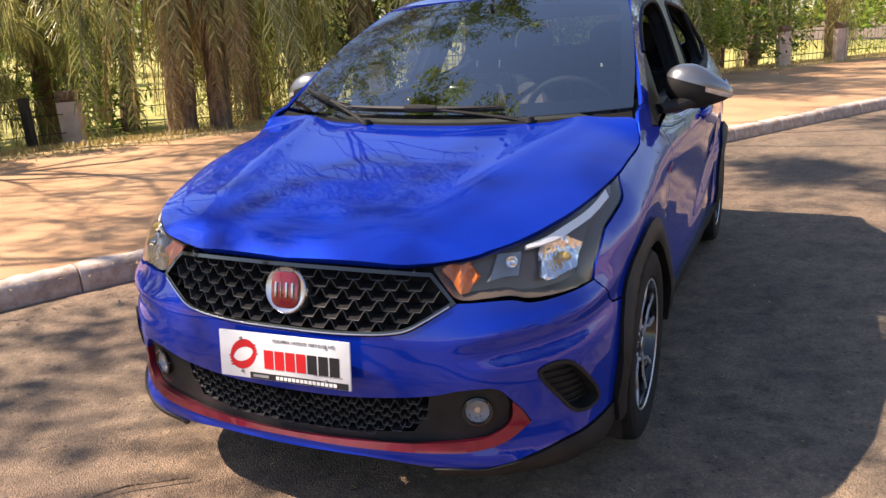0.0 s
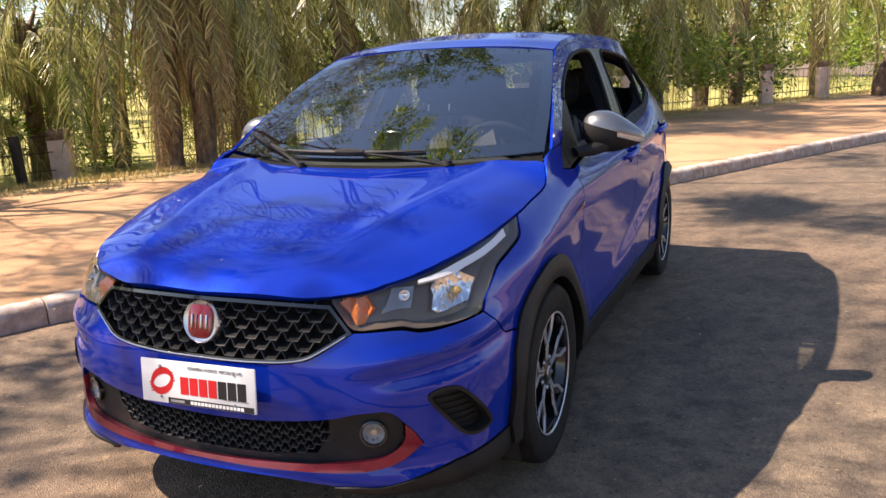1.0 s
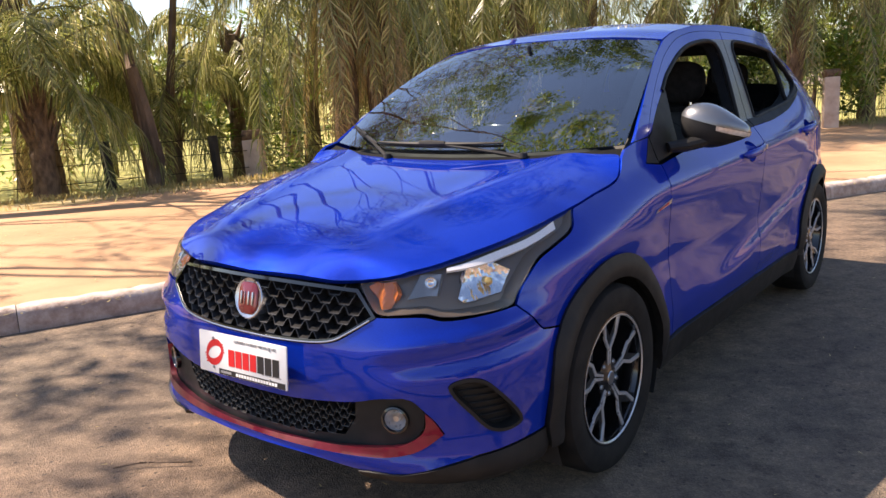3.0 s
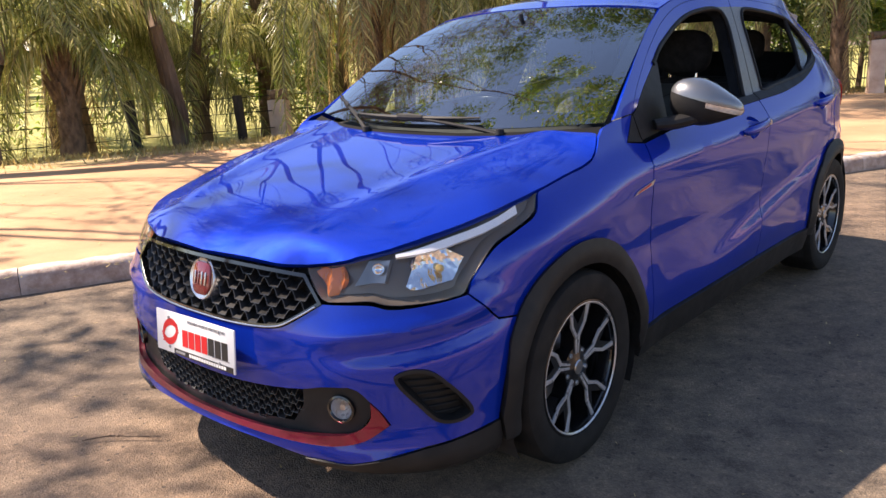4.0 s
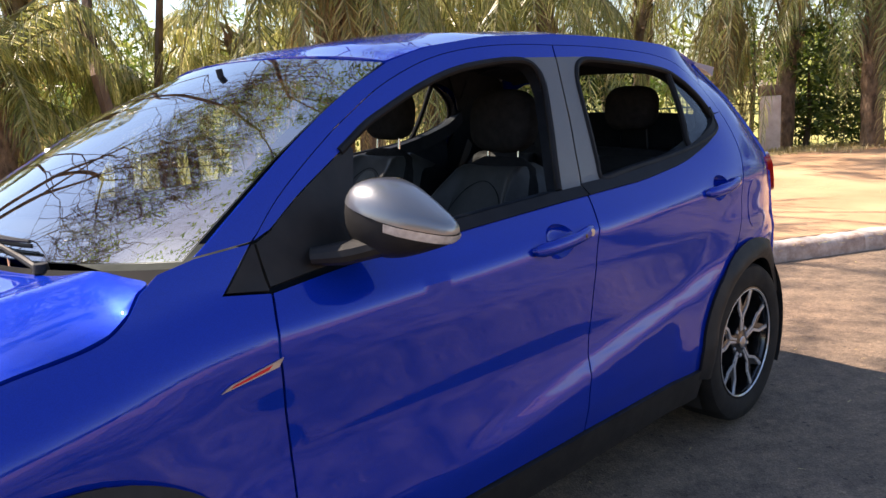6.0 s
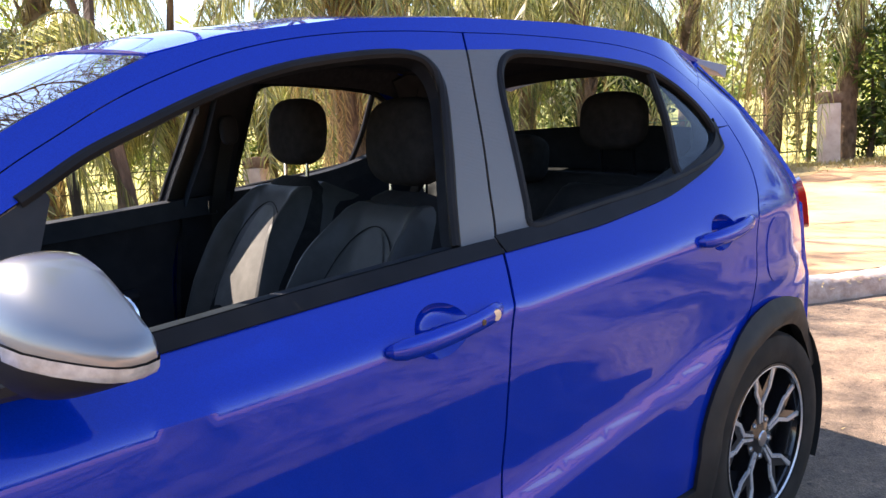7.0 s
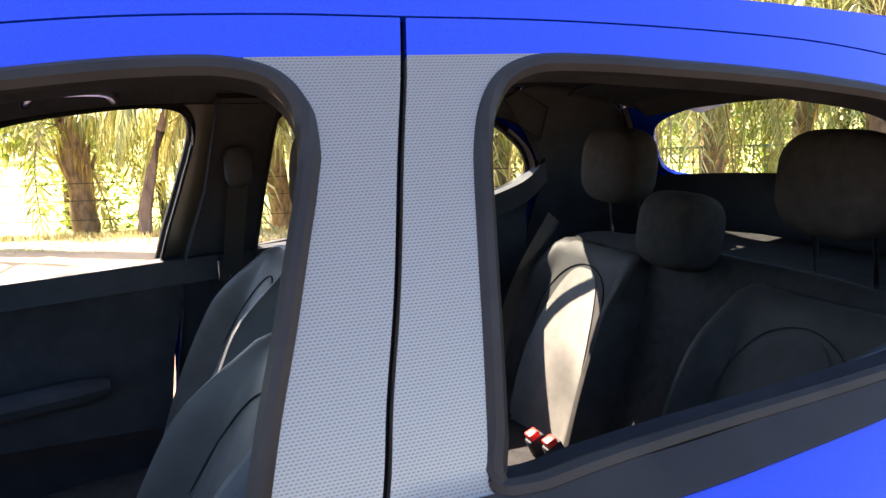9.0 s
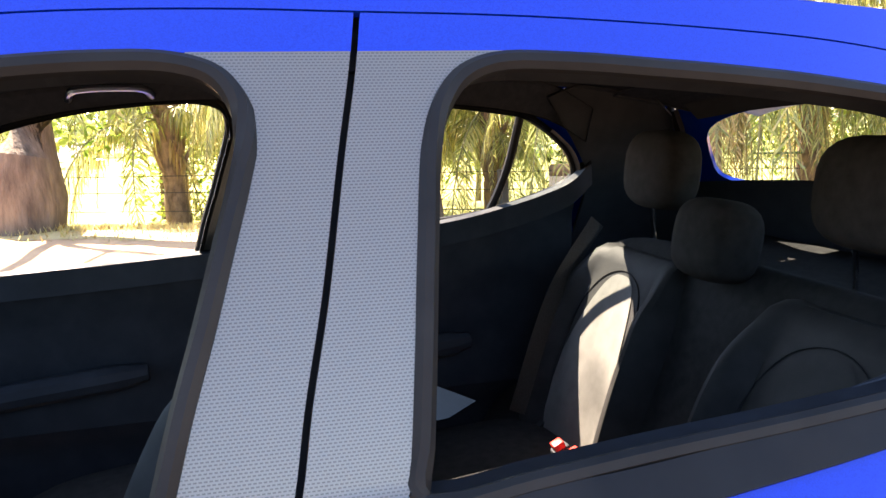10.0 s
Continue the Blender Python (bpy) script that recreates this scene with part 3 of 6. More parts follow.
# roof pillars and side rails
ws_side = spline(side((.344, 1.033), (.50, 1.135), (.65, 1.228), (.82, 1.318), (.997, 1.392)), 6)
rail_top = spline(side((.997, 1.392), (1.15, 1.427), (1.4, 1.457), (1.7, 1.466), (2.0, 1.459), (2.3, 1.436), (2.55, 1.399), (2.68, 1.365)), 5)
rail = join(side((.470, 1.041)), top_front[1:], top_rear[1:], side((2.68, 1.365)), rail_top[::-1], ws_side[::-1])
pair("roof_pillar", sheet(inset(rail, GAP * .5), skin()), PAINT, car)

# rear quarters
arch_q = arc(AXLE, HUB, .385, 20, 113, 16)
quart = join(gap_c[::-1], side((2.68, 1.363), (2.76, 1.27), (2.84, 1.13), (2.875, 1.02), (2.875, .62), (2.885, .44)), arch_q)
pair("rear_quarter", sheet(inset(quart, GAP), skin()), PAINT, car)
pair("quarter_joint", sheet(side((2.500, 1.285), (2.506, 1.301), (2.66, 1.372), (2.675, 1.350), (2.528, 1.272)), skin(-.0012), step=.012, thick=.006), PAINT, car)
flap = side((2.50, .800), (2.515, .905), (2.555, .935), (2.64, .900), (2.665, .80), (2.63, .755), (2.54, .760))
flap2 = spline(flap, 6, True)
part("fuel_flap", sheet(flap2, skin(.0022), step=.02, thick=.003), PAINT, car)

# black arch trims
for cy, a0, a1 in ((0.0, 1, 150), (AXLE, 22, 179)):
    outer, inner = arc(cy, HUB, .408, a0, a1, 26), arc(cy, HUB, .332, a0, a1, 26)
    if cy == 0:
        outer = outer + side((-.375, .44), (-.395, .30), (-.385, .225))
        inner = inner + side((-.315, .44), (-.328, .30), (-.32, .225))
        outer = side((.410, .285)) + outer
        inner = side((.348, .265)) + inner
    else:
        outer = outer + side((2.112, .285),)
        inner = inner + side((2.188, .27),)
    def flare(s, z, cy=cy):
        yy = float(np.interp(s, ALONG, LINE[:, 1]))
        r = math.hypot(yy - cy, z - HUB)
        return body(s, z, .012 + .016 * ease(.41, .37, r) - .006 * ease(.345, .330, r))
    pair("wheel_arch_trim", sheet(join(outer, inner[::-1]), flare, step=.02, thick=.035), BLACK, car, "black plastic wheel arch trim")
    # wheel well
    prof = [(.40, .80), (.40, .45), (.30, .43), (.02, .42)]
    well = lathe([(r * .92, a) for r, a in prof], 40)
    bmesh.ops.delete(well, geom=[f for f in well.faces if f.calc_center_median().z < -.15], context="FACES")
    bmesh.ops.translate(well, verts=well.verts, vec=(0, cy, HUB))
    pair("wheel_well", well, DARK, car)


# ---- bonnet, windscreen, roof ----
HY = [-.775, -.735, -.70, -.667, -.641, -.552, -.493, -.426, -.344, -.286, -.213, -.124, .008, .114, .166, .206, .229, .30]
HX = [.20, .30, .392, .486, .520, .602, .635, .661, .685, .701, .718, .734, .741, .745, .744, .733, .723, .70]
HE = [.747, .747, .747, .761, .772, .797, .810, .822, .838, .848, .864, .882, .904, .919, .934, .960, .990, 1.01]
HCY = [-.80, -.772, -.74, -.70, -.64, -.55, -.42, -.25, 0, .15, .25, .35]
HC = [.735, .750, .775, .800, .828, .855, .884, .916, .958, .982, .998, 1.014]


def hood(x, y):
    xe, he, hc = float(np.interp(y, HY, HX)), float(np.interp(y, HY, HE)), float(np.interp(y, HCY, HC))
    t = min(1.15, abs(x) / xe)
    z = hc - (hc - he) * t ** (3.4 + 3.8 * ease(-.60, .1, y))
    r = abs(x) - (.35 + .22 * (y + .6))
    z += .010 * math.exp(-(r / .06) ** 2) * ease(-.72, -.45, y) * ease(1.0, .85, t)
    return Vector((x, y, z))


hood_half = join(spline([(0, -.771), (.18, -.760), (.30, -.737), (.392, -.702)], 5), spline([(.392, -.702), (.486, -.667), (.520, -.641), (.602, -.552), (.661, -.426), (.701, -.286), (.734, -.124), (.741, .008), (.745, .114), (.744, .166), (.733, .206), (.723, .229)], 4),
                 spline([(.723, .229), (.700, .262), (.60, .255), (.4, .195), (.2, .158), (0, .150)], 5))
part("bonnet", sheet(inset(both(hood_half), GAP), hood, step=.028, thick=.02), PAINT, car)


def screen(u, v, lift=0.0):
    """The windscreen: u from -1 to 1 across, v from 0 at the cowl to 1 at the roof."""
    ex = float(np.interp(v, [0, .25, .5, .75, 1], [.690, .664, .628, .586, .541]))
    e = Vector((ex, .335 + (.992 - .335) * v, 1.026 + (1.389 - 1.026) * v + .030 * math.sin(math.pi * v)))
    c = Vector((0, .165 + (.945 - .165) * v, 1.002 + (1.420 - 1.002) * v + .022 * math.sin(math.pi * v)))
    w = abs(u) ** 2.2
    return Vector((u * e.x, c.y + (e.y - c.y) * w - lift * .55, c.z + (e.z - c.z) * w + lift * .83))


ws = part("windscreen", grid(lambda a, b: screen(a * 2 - 1, b), 28, 16), SCREENGLASS, car, "clear laminated windscreen")
band = []
for u0, u1, v0, v1 in ((-1, 1, 0, .085), (-1, 1, .925, 1), (-1, -.93, .08, .93), (.93, 1, .08, .93)):
    band.append(grid(lambda a, b, q=(u0, u1, v0, v1): screen(q[0] + (q[1] - q[0]) * a, q[2] + (q[3] - q[2]) * b, -.003), 24, 6))
band.append(grid(lambda a, b: screen((a * 2 - 1) * .15 * math.sqrt(max(0.0, 1 - (.92 * b) ** 2)), .93 - .115 * b, -.003), 16, 8))
part("windscreen_border", merge(*band), GLOSSBLACK, car, "black printed glass border")
cowl = grid(lambda a, b: (screen(a * 2 - 1, 0) + Vector((0, -.02, -.012))) * (1 - b) + b * Vector(((a * 2 - 1) * .715, .12 + .10 * abs(a * 2 - 1) ** 2.2, .945 + .02 * abs(a * 2 - 1) ** 2)), 30, 4)
part("cowl_panel", cowl, COWL, car)


def roof(x, y):
    c = float(np.interp(y, [.80, .945, 1.1, 1.4, 1.8, 2.2, 2.6, 2.8], [1.37, 1.422, 1.457, 1.494, 1.505, 1.493, 1.450, 1.417]))
    e = float(np.interp(y, [.997, 1.15, 1.4, 1.7, 2.0, 2.3, 2.55, 2.7], [1.392, 1.427, 1.457, 1.466, 1.459, 1.436, 1.399, 1.362]))
    xe = body(sy(y), e).x if y > .9 else .541
    t = min(1.0, abs(x) / xe)
    return Vector((x, y, c - (c - e) * t ** 2.4))


roof_edge = [(body(sy(y), z).x - .004, y) for y, z in ((.997, 1.392), (1.15, 1.427), (1.4, 1.457), (1.7, 1.466), (2.0, 1.459), (2.3, 1.436), (2.55, 1.399), (2.68, 1.365))]
roof_half = join(spline([(0, .948), (.2, .953), (.4, .973), roof_edge[0]], 5), spline(roof_edge, 4), spline([roof_edge[-1], (.3, 2.74), (0, 2.75)], 4))
part("roof", sheet(inset(both(roof_half), .0015), roof, step=.035, thick=.012), PAINT, car)
part("headliner", sheet(inset(both(roof_half), .03), lambda x, y: roof(x, y) - Vector((0, 0, .03)), step=.06, thick=.01), HEADLINER, car)

part("rear_header", sheet([(-.50, 2.48), (.50, 2.48), (.455, 2.745), (-.455, 2.745)], lambda x, y: roof(x, y) - Vector((0, 0, .044)), step=.05, thick=.006), HEADLINER, car)

# roof spoiler, tailgate, rear glass
sp = []
W0 = body(sy(2.64), 1.374).x - .006
for a in range(25):
    u = a / 12 - 1
    base, k = roof(u * W0, 2.64), u * u
    drop = base.z - roof(0, 2.64).z
    sp.append([(u * W0, 2.64, base.z + .002), (u * (W0 - .012), 2.72, base.z - .010), (u * .492, 2.82 - .01 * k, 1.408 + drop * .7 - .006), (u * .474, 2.905 - .024 * k, 1.384 + drop * .5), (u * .472, 2.897 - .024 * k, 1.356 - .010 * k ** 3 + drop * .5), (u * .485, 2.80, 1.386 - .006 * k ** 3 + drop * .7), (u * (W0 - .006), 2.64, base.z - .010)])
bm = cushion(sp)
tailgate = new("tailgate")
tailgate.parent = car
# spoiler coloured paler and greyer than the body blue
part("spoiler", bm, material("pale_blue_grey_finish", (0.11, 0.20, 0.36), 0.35, 0.1, 0.5), tailgate, "pale blue-grey roof spoiler")


def eased(x, d, xs, ys):
    """A rounded course through the corners of a line."""
    return float(np.mean(np.interp(np.linspace(x - d, x + d, 9), xs, ys)))


def gate(u, v):
    """The tailgate: u from -1 to 1 between the rear quarters, v from 0 at the roof to 1 at the bumper."""
    a = abs(u)
    z = 1.355 - .86 * v + .055 * (1 - a ** 2.4) * (1 - v) ** 2
    ye = eased(z, .05, [.48, .62, 1.02, 1.13, 1.27, 1.36, 1.45], [2.87, 2.87, 2.872, 2.838, 2.758, 2.682, 2.606])
    e = body(sy(ye), z, -.004)
    yc = eased(v, .10, [-.15, 0, .15, .36, .48, .75, 1, 1.2], [2.65, 2.755, 2.86, 2.985, 3.03, 3.08, 3.10, 3.11])
    return Vector((u * e.x, yc + (e.y - yc) * a ** 2.6, z))


def opening_line(k):
    return [(.90 * k * math.copysign(abs(math.cos(t)) ** .35, math.cos(t)), .168 + .108 * k * math.copysign(abs(math.sin(t)) ** .45, math.sin(t))) for t in [2 * math.pi * i / 44 for i in range(44)]]


bm = sheet([(-1, 0), (1, 0), (1, 1), (-1, 1)], gate, [opening_line(1)], step=.05, thick=0)
bmesh.ops.reverse_faces(bm, faces=bm.faces)
bmesh.ops.solidify(bm, geom=bm.faces, thickness=.012)
part("tailgate_panel", bm, PAINT, tailgate)
bm = sheet(opening_line(1.03), lambda u, v: gate(u, v) + Vector((0, .006, 0)), step=.07, thick=0)
part("rear_glass", bm, GLASS, tailgate)
for sgn in (1, -1):
    part("tailgate_seal", tube([gate(sgn * .985, .02 + i * .048) + Vector((0, -.014, 0)) for i in range(21)], .014, 6), SEAL, tailgate)
lining = sheet([(-.96, .252), (.96, .252), (.96, 1), (-.96, 1)], lambda u, v: gate(u, v) + Vector((0, -.03, 0)), step=.05, thick=0)
part("tailgate_lining", lining, TRIM, tailgate)
part("tailgate_top_lining", sheet([(-.93, -.03), (.93, -.03), (.86, .062), (-.86, .062)], lambda u, v: gate(u, v) + Vector((0, -.03, -.006)), step=.05, thick=0), TRIM, tailgate)
lamp = side((2.885, .920), (2.862, .985), (2.91, 1.003), (2.98, .998), (3.03, .955), (3.045, .88), (3.02, .835), (2.94, .850))
pair("tail_light_housing", sheet(inset(spline(lamp, 5, True), -.016), skin(-.002), step=.02, thick=.02), BLACK, car, "black tail light housing")
pair("tail_light", sheet(inset(spline(lamp, 5, True), .002), skin(.020), step=.02, thick=.05), TAILRED, car, "red tail light lens")
rear = join([(sy(2.885), .44), (sy(2.87), .62), (sy(2.86), .86)], [(sx_, .62) for sx_ in (sy(3.05), sy(3.12))], [(S_END, .62), (S_END, .25)], [(sy(3.05), .25), (sy(2.90), .27)])
bm = sheet(rear, skin(), step=.04)
pair("rear_bumper", bm, PAINT, car)

# ---- front bumper with its openings ----
intake = both(join(spline(front((0, .262), (.2, .260), (.397, .262), (.50, .270), (.575, .292), (.634, .338)), 5), spline(front((.634, .338), (.615, .375), (.592, .405), (.565, .436), (.543, .444)), 4),
                   spline(front((.543, .444), (.47, .436), (.405, .420), (.2, .400), (0, .397)), 4)))
grille_half = join(spline(front((0, .568), (.15, .568), (.289, .575), (.345, .586), (.385, .606)) + [(.475, .656)], 5), spline([(.475, .656), (.44, .695), (.408, .728)], 3),
                   spline([(.408, .728)] + front((.30, .735), (.15, .742), (0, .744)), 4))
grille_out = both(grille_half)
vent = spline(front((.645, .474), (.672, .493), (.708, .489), (.733, .455), (.765, .345), (.752, .326), (.722, .335), (.690, .385)), 5, True)
vent_r = [(-a, b) for a, b in vent]
bump_half = join(spline(front((0, .236), (.235, .234), (.42, .217), (.53, .222), (.62, .246), (.70, .270)), 5), side((-.44, .286), (-.395, .290)), [p for p in arc(0, HUB, .385, 172, 129, 10)], side((-.300, .566), (-.375, .576)),
                 spline([(.905, .664), (.80, .656), (.672, .650), (.62, .661), (.475, .658)], 4), grille_half[:len(grille_half)][:21][::-1])
bumper_out = both(bump_half)
part("front_bumper", sheet(inset(bumper_out, GAP), skin(), [intake, vent, vent_r], step=.016, thick=.02), PAINT, car)
under = join(front((.40, .217), (.53, .221), (.62, .245), (.70, .269)), side((-.44, .285), (-.395, .289), (-.385, .19)), front((.72, .175), (.60, .165), (.45, .178)))
pair("bumper_skirt", sheet(under, skin(.006), step=.025, thick=.02), BLACK, car, "black lower bumper skirt")
# red splitter line
red_half = join(spline(front((0, .264), (.2, .262), (.397, .264), (.50, .272), (.575, .294), (.632, .338)), 5), spline(front((.632, .338), (.612, .378), (.592, .403)), 4),
                spline(front((.592, .403), (.588, .352), (.545, .314), (.47, .298), (.395, .290), (.139, .280), (0, .279)), 5))
part("bumper_accent_strip", sheet(inset(both(red_half), .001), lambda s, z: body(s, z, .010 - .008 * ease(.27, .40, z)), step=.018, thick=.02), RED, car, "satin red accent strip")
# black insert with fog lamp bezels
ins = both(join(spline(front((0, .250), (.139, .251), (.395, .262), (.47, .276), (.545, .300), (.586, .352)), 4), spline(front((.586, .352), (.588, .395), (.562, .434), (.543, .443)), 4), spline(front((.543, .443), (.47, .435), (.405, .419), (.2, .399), (0, .396)), 4)))
fogs = [[(sgn * sx(.513) + .034 * math.cos(t), .374 + .034 * math.sin(t)) for t in [2 * math.pi * i / 24 for i in range(24)]] for sgn in (1, -1)]
mesh_hole = both(front((0, .287), (.2, .291), (.345, .303), (.385, .36), (.39, .408), (.2, .390), (0, .387)))
part("lower_grille_frame", sheet(ins, lambda s, z: body(s, z, -.016 - .008 * ease(.5, .30, abs(s))), [mesh_hole] + fogs, step=.02, thick=.03), BLACK, car, "black lower intake panel")
part("intake_backing", sheet(both(front((0, .25), (.5, .26), (.60, .35), (.55, .45), (0, .42))), skin(-.075), step=.05, thick=.004), DARK, car)


def rib(cells, w, h, depth, out, thick=.0035):
    """Rows of overlapping half-hexagon scales laid on the nose, each with a raised lower lip."""
    bm = bmesh.new()
    for cs, cz in cells:
        line = [(-w * .5, h * .50), (-w * .40, h * .18), (-w * .24, -h * .50), (w * .24, -h * .50), (w * .40, h * .18), (w * .5, h * .50)]
        lip = [bm.verts.new(body(cs + a, cz + b, out - .0008)) for a, b in line]
        low = [bm.verts.new(body(cs + a * (1 + thick / w), cz + b - thick, out)) for a, b in line]
        back = [bm.verts.new(body(cs + a * .92, cz + b + h * .42, out - depth)) for a, b in line]
        under = [bm.verts.new(body(cs + a, cz + b - thick, out - depth)) for a, b in line]
        for i in range(len(line) - 1):
            bm.faces.new((low[i], low[i + 1], lip[i + 1], lip[i]))
            bm.faces.new((lip[i], lip[i + 1], back[i + 1], back[i]))
            bm.faces.new((under[i], under[i + 1], low[i + 1], low[i]))
    return bm


def cells(outline, w, h, margin):
    ok = inset(outline, margin)
    us, vs = [p[0] for p in outline], [p[1] for p in outline]
    out = []
    r = 0
    v = min(vs)
    while v < max(vs):
        u = -math.ceil(max(us) / w) * w + (w / 2 if r % 2 else 0)
        while u < max(us):
            out.append((u, v))
            u += w
        v += h
        r += 1
    c = np.array(out)
    return [tuple(p) for p in c[inside(ok, c[:, 0], c[:, 1])]]


part("lower_grille_mesh", rib(cells(mesh_hole, .050, .0135, .006), .050, .023, .02, -.020, .0018), GRILLEBLACK, car)
# upper grille
grille = part("grille", sheet(grille_out, skin(-.052), step=.05, thick=.004), DARK, car, "black grille with rows of hexagonal ribs")
part("grille_mesh", rib(cells(grille_out, .066, .0255, .012), .066, .0255, .030, -.008, .0020), GRILLEBLACK, grille)
hole = inset(grille_out, .0105)
part("grille_surround", sheet(inset(grille_out, .001), skin(.002), [hole], step=.018, thick=.03), GLOSSBLACK, grille)
gl = [p for p in inset(grille_out, .004)]
lowline = sorted([p for p in gl if p[1] < .70 and (p[1] < .655)], key=lambda p: p[0])
part("grille_chrome_line", tube([body(s, z, .004) for s, z in lowline], .0024, 6), SATIN, grille, "thin satin metal line")
# round badge
badge = new("badge")
badge.parent = car
c0 = body(0, .664, -.014)
mb = Matrix.Translation(c0) @ pose(0, 0, 0, -14, 0, 0) @ Matrix.Scale(1.10, 4)
bm = lathe([(.0, .0155), (.046, .0160), (.050, .0175), (.054, .0185), (.057, .0165), (.059, .010), (.060, -.01)], 48, "Z")
bmesh.ops.transform(bm, matrix=mb @ pose(0, 0, 0, 90, 0, 0), verts=bm.verts)
part("badge_ring", bm, BADGESILVER, badge, "chrome ring")
bm = lathe([(.0, .0215), (.043, .0205), (.0465, .0185), (.047, .014)], 48, "Z")
for v in bm.verts:
    # a rounded square within the ring
    r = math.hypot(v.co.x, v.co.y)
    if r > 1e-5:
        k = (abs(v.co.x / r) ** 3.4 + abs(v.co.y / r) ** 3.4) ** (-1 / 3.4)
        v.co.x, v.co.y = v.co.x * k * .84, v.co.y * k * .95
bmesh.ops.transform(bm, matrix=mb @ pose(0, 0, 0, 90, 0, 0), verts=bm.verts)
part("badge_face", bm, EMBLEMRED, badge, "dark red enamel disc")
for i, (dx, w) in enumerate(((-.027, .016), (-.010, .005), (.007, .016), (.026, .016))):
    # plain upright bars in place of a maker's mark
    part("badge_bar", box(w * .36, .003, .036, mb @ pose(dx * .88, -.0225, 0), .001), BADGESILVER, badge)

# advertising plate over the number plate
plate = new("advertising_plate")
plate.parent = car
mp_ = Matrix.Translation((.013, -.838, .498)) @ pose(0, 0, 0, -6, -1.2, 0)
part("plate_board", box(.405, .006, .128, mp_, .003), WHITEPLATE, plate, "white plastic plate with red and black writing")
letters("CONFIRA NOSSOS VEICULOS NO", .0125, PRINTGREY, "plate_text", plate, mp_ @ pose(.065, -.0042, .047))
# the trade mark as plain blocks in its colours
for k in range(7):
    part("plate_mark_block", box(.0285, .001, .051, mp_ @ pose(-.044 + k * .0334, -.0036, -.006)), PRINTRED if k < 4 else PRINTBLACK, plate)
part("plate_footer", box(.30, .001, .017, mp_ @ pose(.045, -.0036, -.0535)), PRINTBLACK, plate)
for k in range(15):
    part("plate_footer_block", box(.0095, .001, .009, mp_ @ pose(-.018 + k * .0125, -.0046, -.0535)), WHITEPLATE, plate)
part("plate_footer_mark", box(.05, .001, .007, mp_ @ pose(-.07, -.0046, -.0535)), PRINTGREY, plate)
for k in range(6):
    part("plate_small_print", box(.012, .0008, .0035, mp_ @ pose(.10 + k * .0145, -.0036, -.0325)), PRINTGREY, plate)
# swirl mark: two crescents and three dashes
bm = bmesh.new()
for a0, a1, w in ((20, 200, .0155), (200, 380, .0155)):
    prev = None
    for i in range(19):
        t = radians(a0 + (a1 - a0) * i / 18)
        ww = w * math.sin(math.pi * (i + 1.5) / 21) + .002
        p1, p2 = ((.034 - ww) * math.cos(t), (.034 - ww) * math.sin(t) * .95), (.036 * math.cos(t), .036 * math.sin(t) * .95)
        q = [bm.verts.new(mp_ @ Vector((-.125 + x * 1.14 + z * .25, -.0036, .002 + z * 1.22))) for x, z in (p1, p2)]
        if prev:
            bm.faces.new((prev[0], prev[1], q[1], q[0]))
        prev = q
part("plate_swirl", bm, PRINTRED, plate)
for k in range(4):
    for sgn in (-1, 1):
        part("plate_dash", box(.014, .0008, .004, mp_ @ pose(-.125 + sgn * (.040 - k * .002), -.0036, sgn * (-.006 - k * .008) * -1)), PRINTRED, plate)
for sgn in (-1, 1):
    for up in (-1, 1):
        part("plate_screw", lathe([(0, .003), (.004, .003), (.005, 0)], 12, "Z"), PRINTGREY, plate).matrix_local = mp_ @ pose(sgn * .13, -.003, up * .045, 90, 0, 0)

# side vents of the bumper
vent_in = inset(vent, .010)
pair("bumper_vent_frame", sheet(inset(vent, .0005), lambda s, z: body(s, z, .006), [vent_in], step=.015, thick=.05), BLACK, car, "black air vent frame")
pair("bumper_vent_insert", sheet(inset(vent, .004), skin(-.035), step=.02, thick=.004), BLACK, car)
bm = None
for k in range(7):
    z = .350 + .02 * k
    row_s = [p[0] for p in vent_in if abs(p[1] - z) < .012]
    if len(row_s) > 1:
        t = tube([body(min(row_s) + .004 + (max(row_s) - min(row_s) - .008) * i / 4, z, -.030) for i in range(5)], .0025, 6)
        bm = t if bm is None else merge(bm, t)
pair("bumper_vent_ribs", bm, BLACK, car)

# fog lamps
for sgn in (1, -1):
    fog = new("fog_light")
    fog.parent = car
    p0, p1 = body(sgn * sx(.513), .374, -.012), body(sgn * sx(.513), .374, .05)
    mf = look(p0, p1) @ pose(0, 0, 0, 180, 0, 0)
    for nm, prof, mt in (("fog_bezel", [(.0385, .002), (.043, .008), (.050, .006), (.052, -.01), (.044, -.02)], GLOSSBLACK), ("fog_reflector", [(.0, -.028), (.018, -.026), (.030, -.018), (.038, -.002), (.0395, .002)], MACHINED), ("fog_lens", [(.0, .006), (.02, .005), (.036, .001), (.039, -.003)], LENS)):
        part(nm, lathe([(r_ * .78, a_) for r_, a_ in prof], 32, "Z"), mt, fog).matrix_local = mf
    part("fog_bulb_shield", lathe([(0, -.005), (.008, -.006), (.013, -.018), (.013, -.027)], 20, "Z"), SATIN, fog).matrix_local = mf

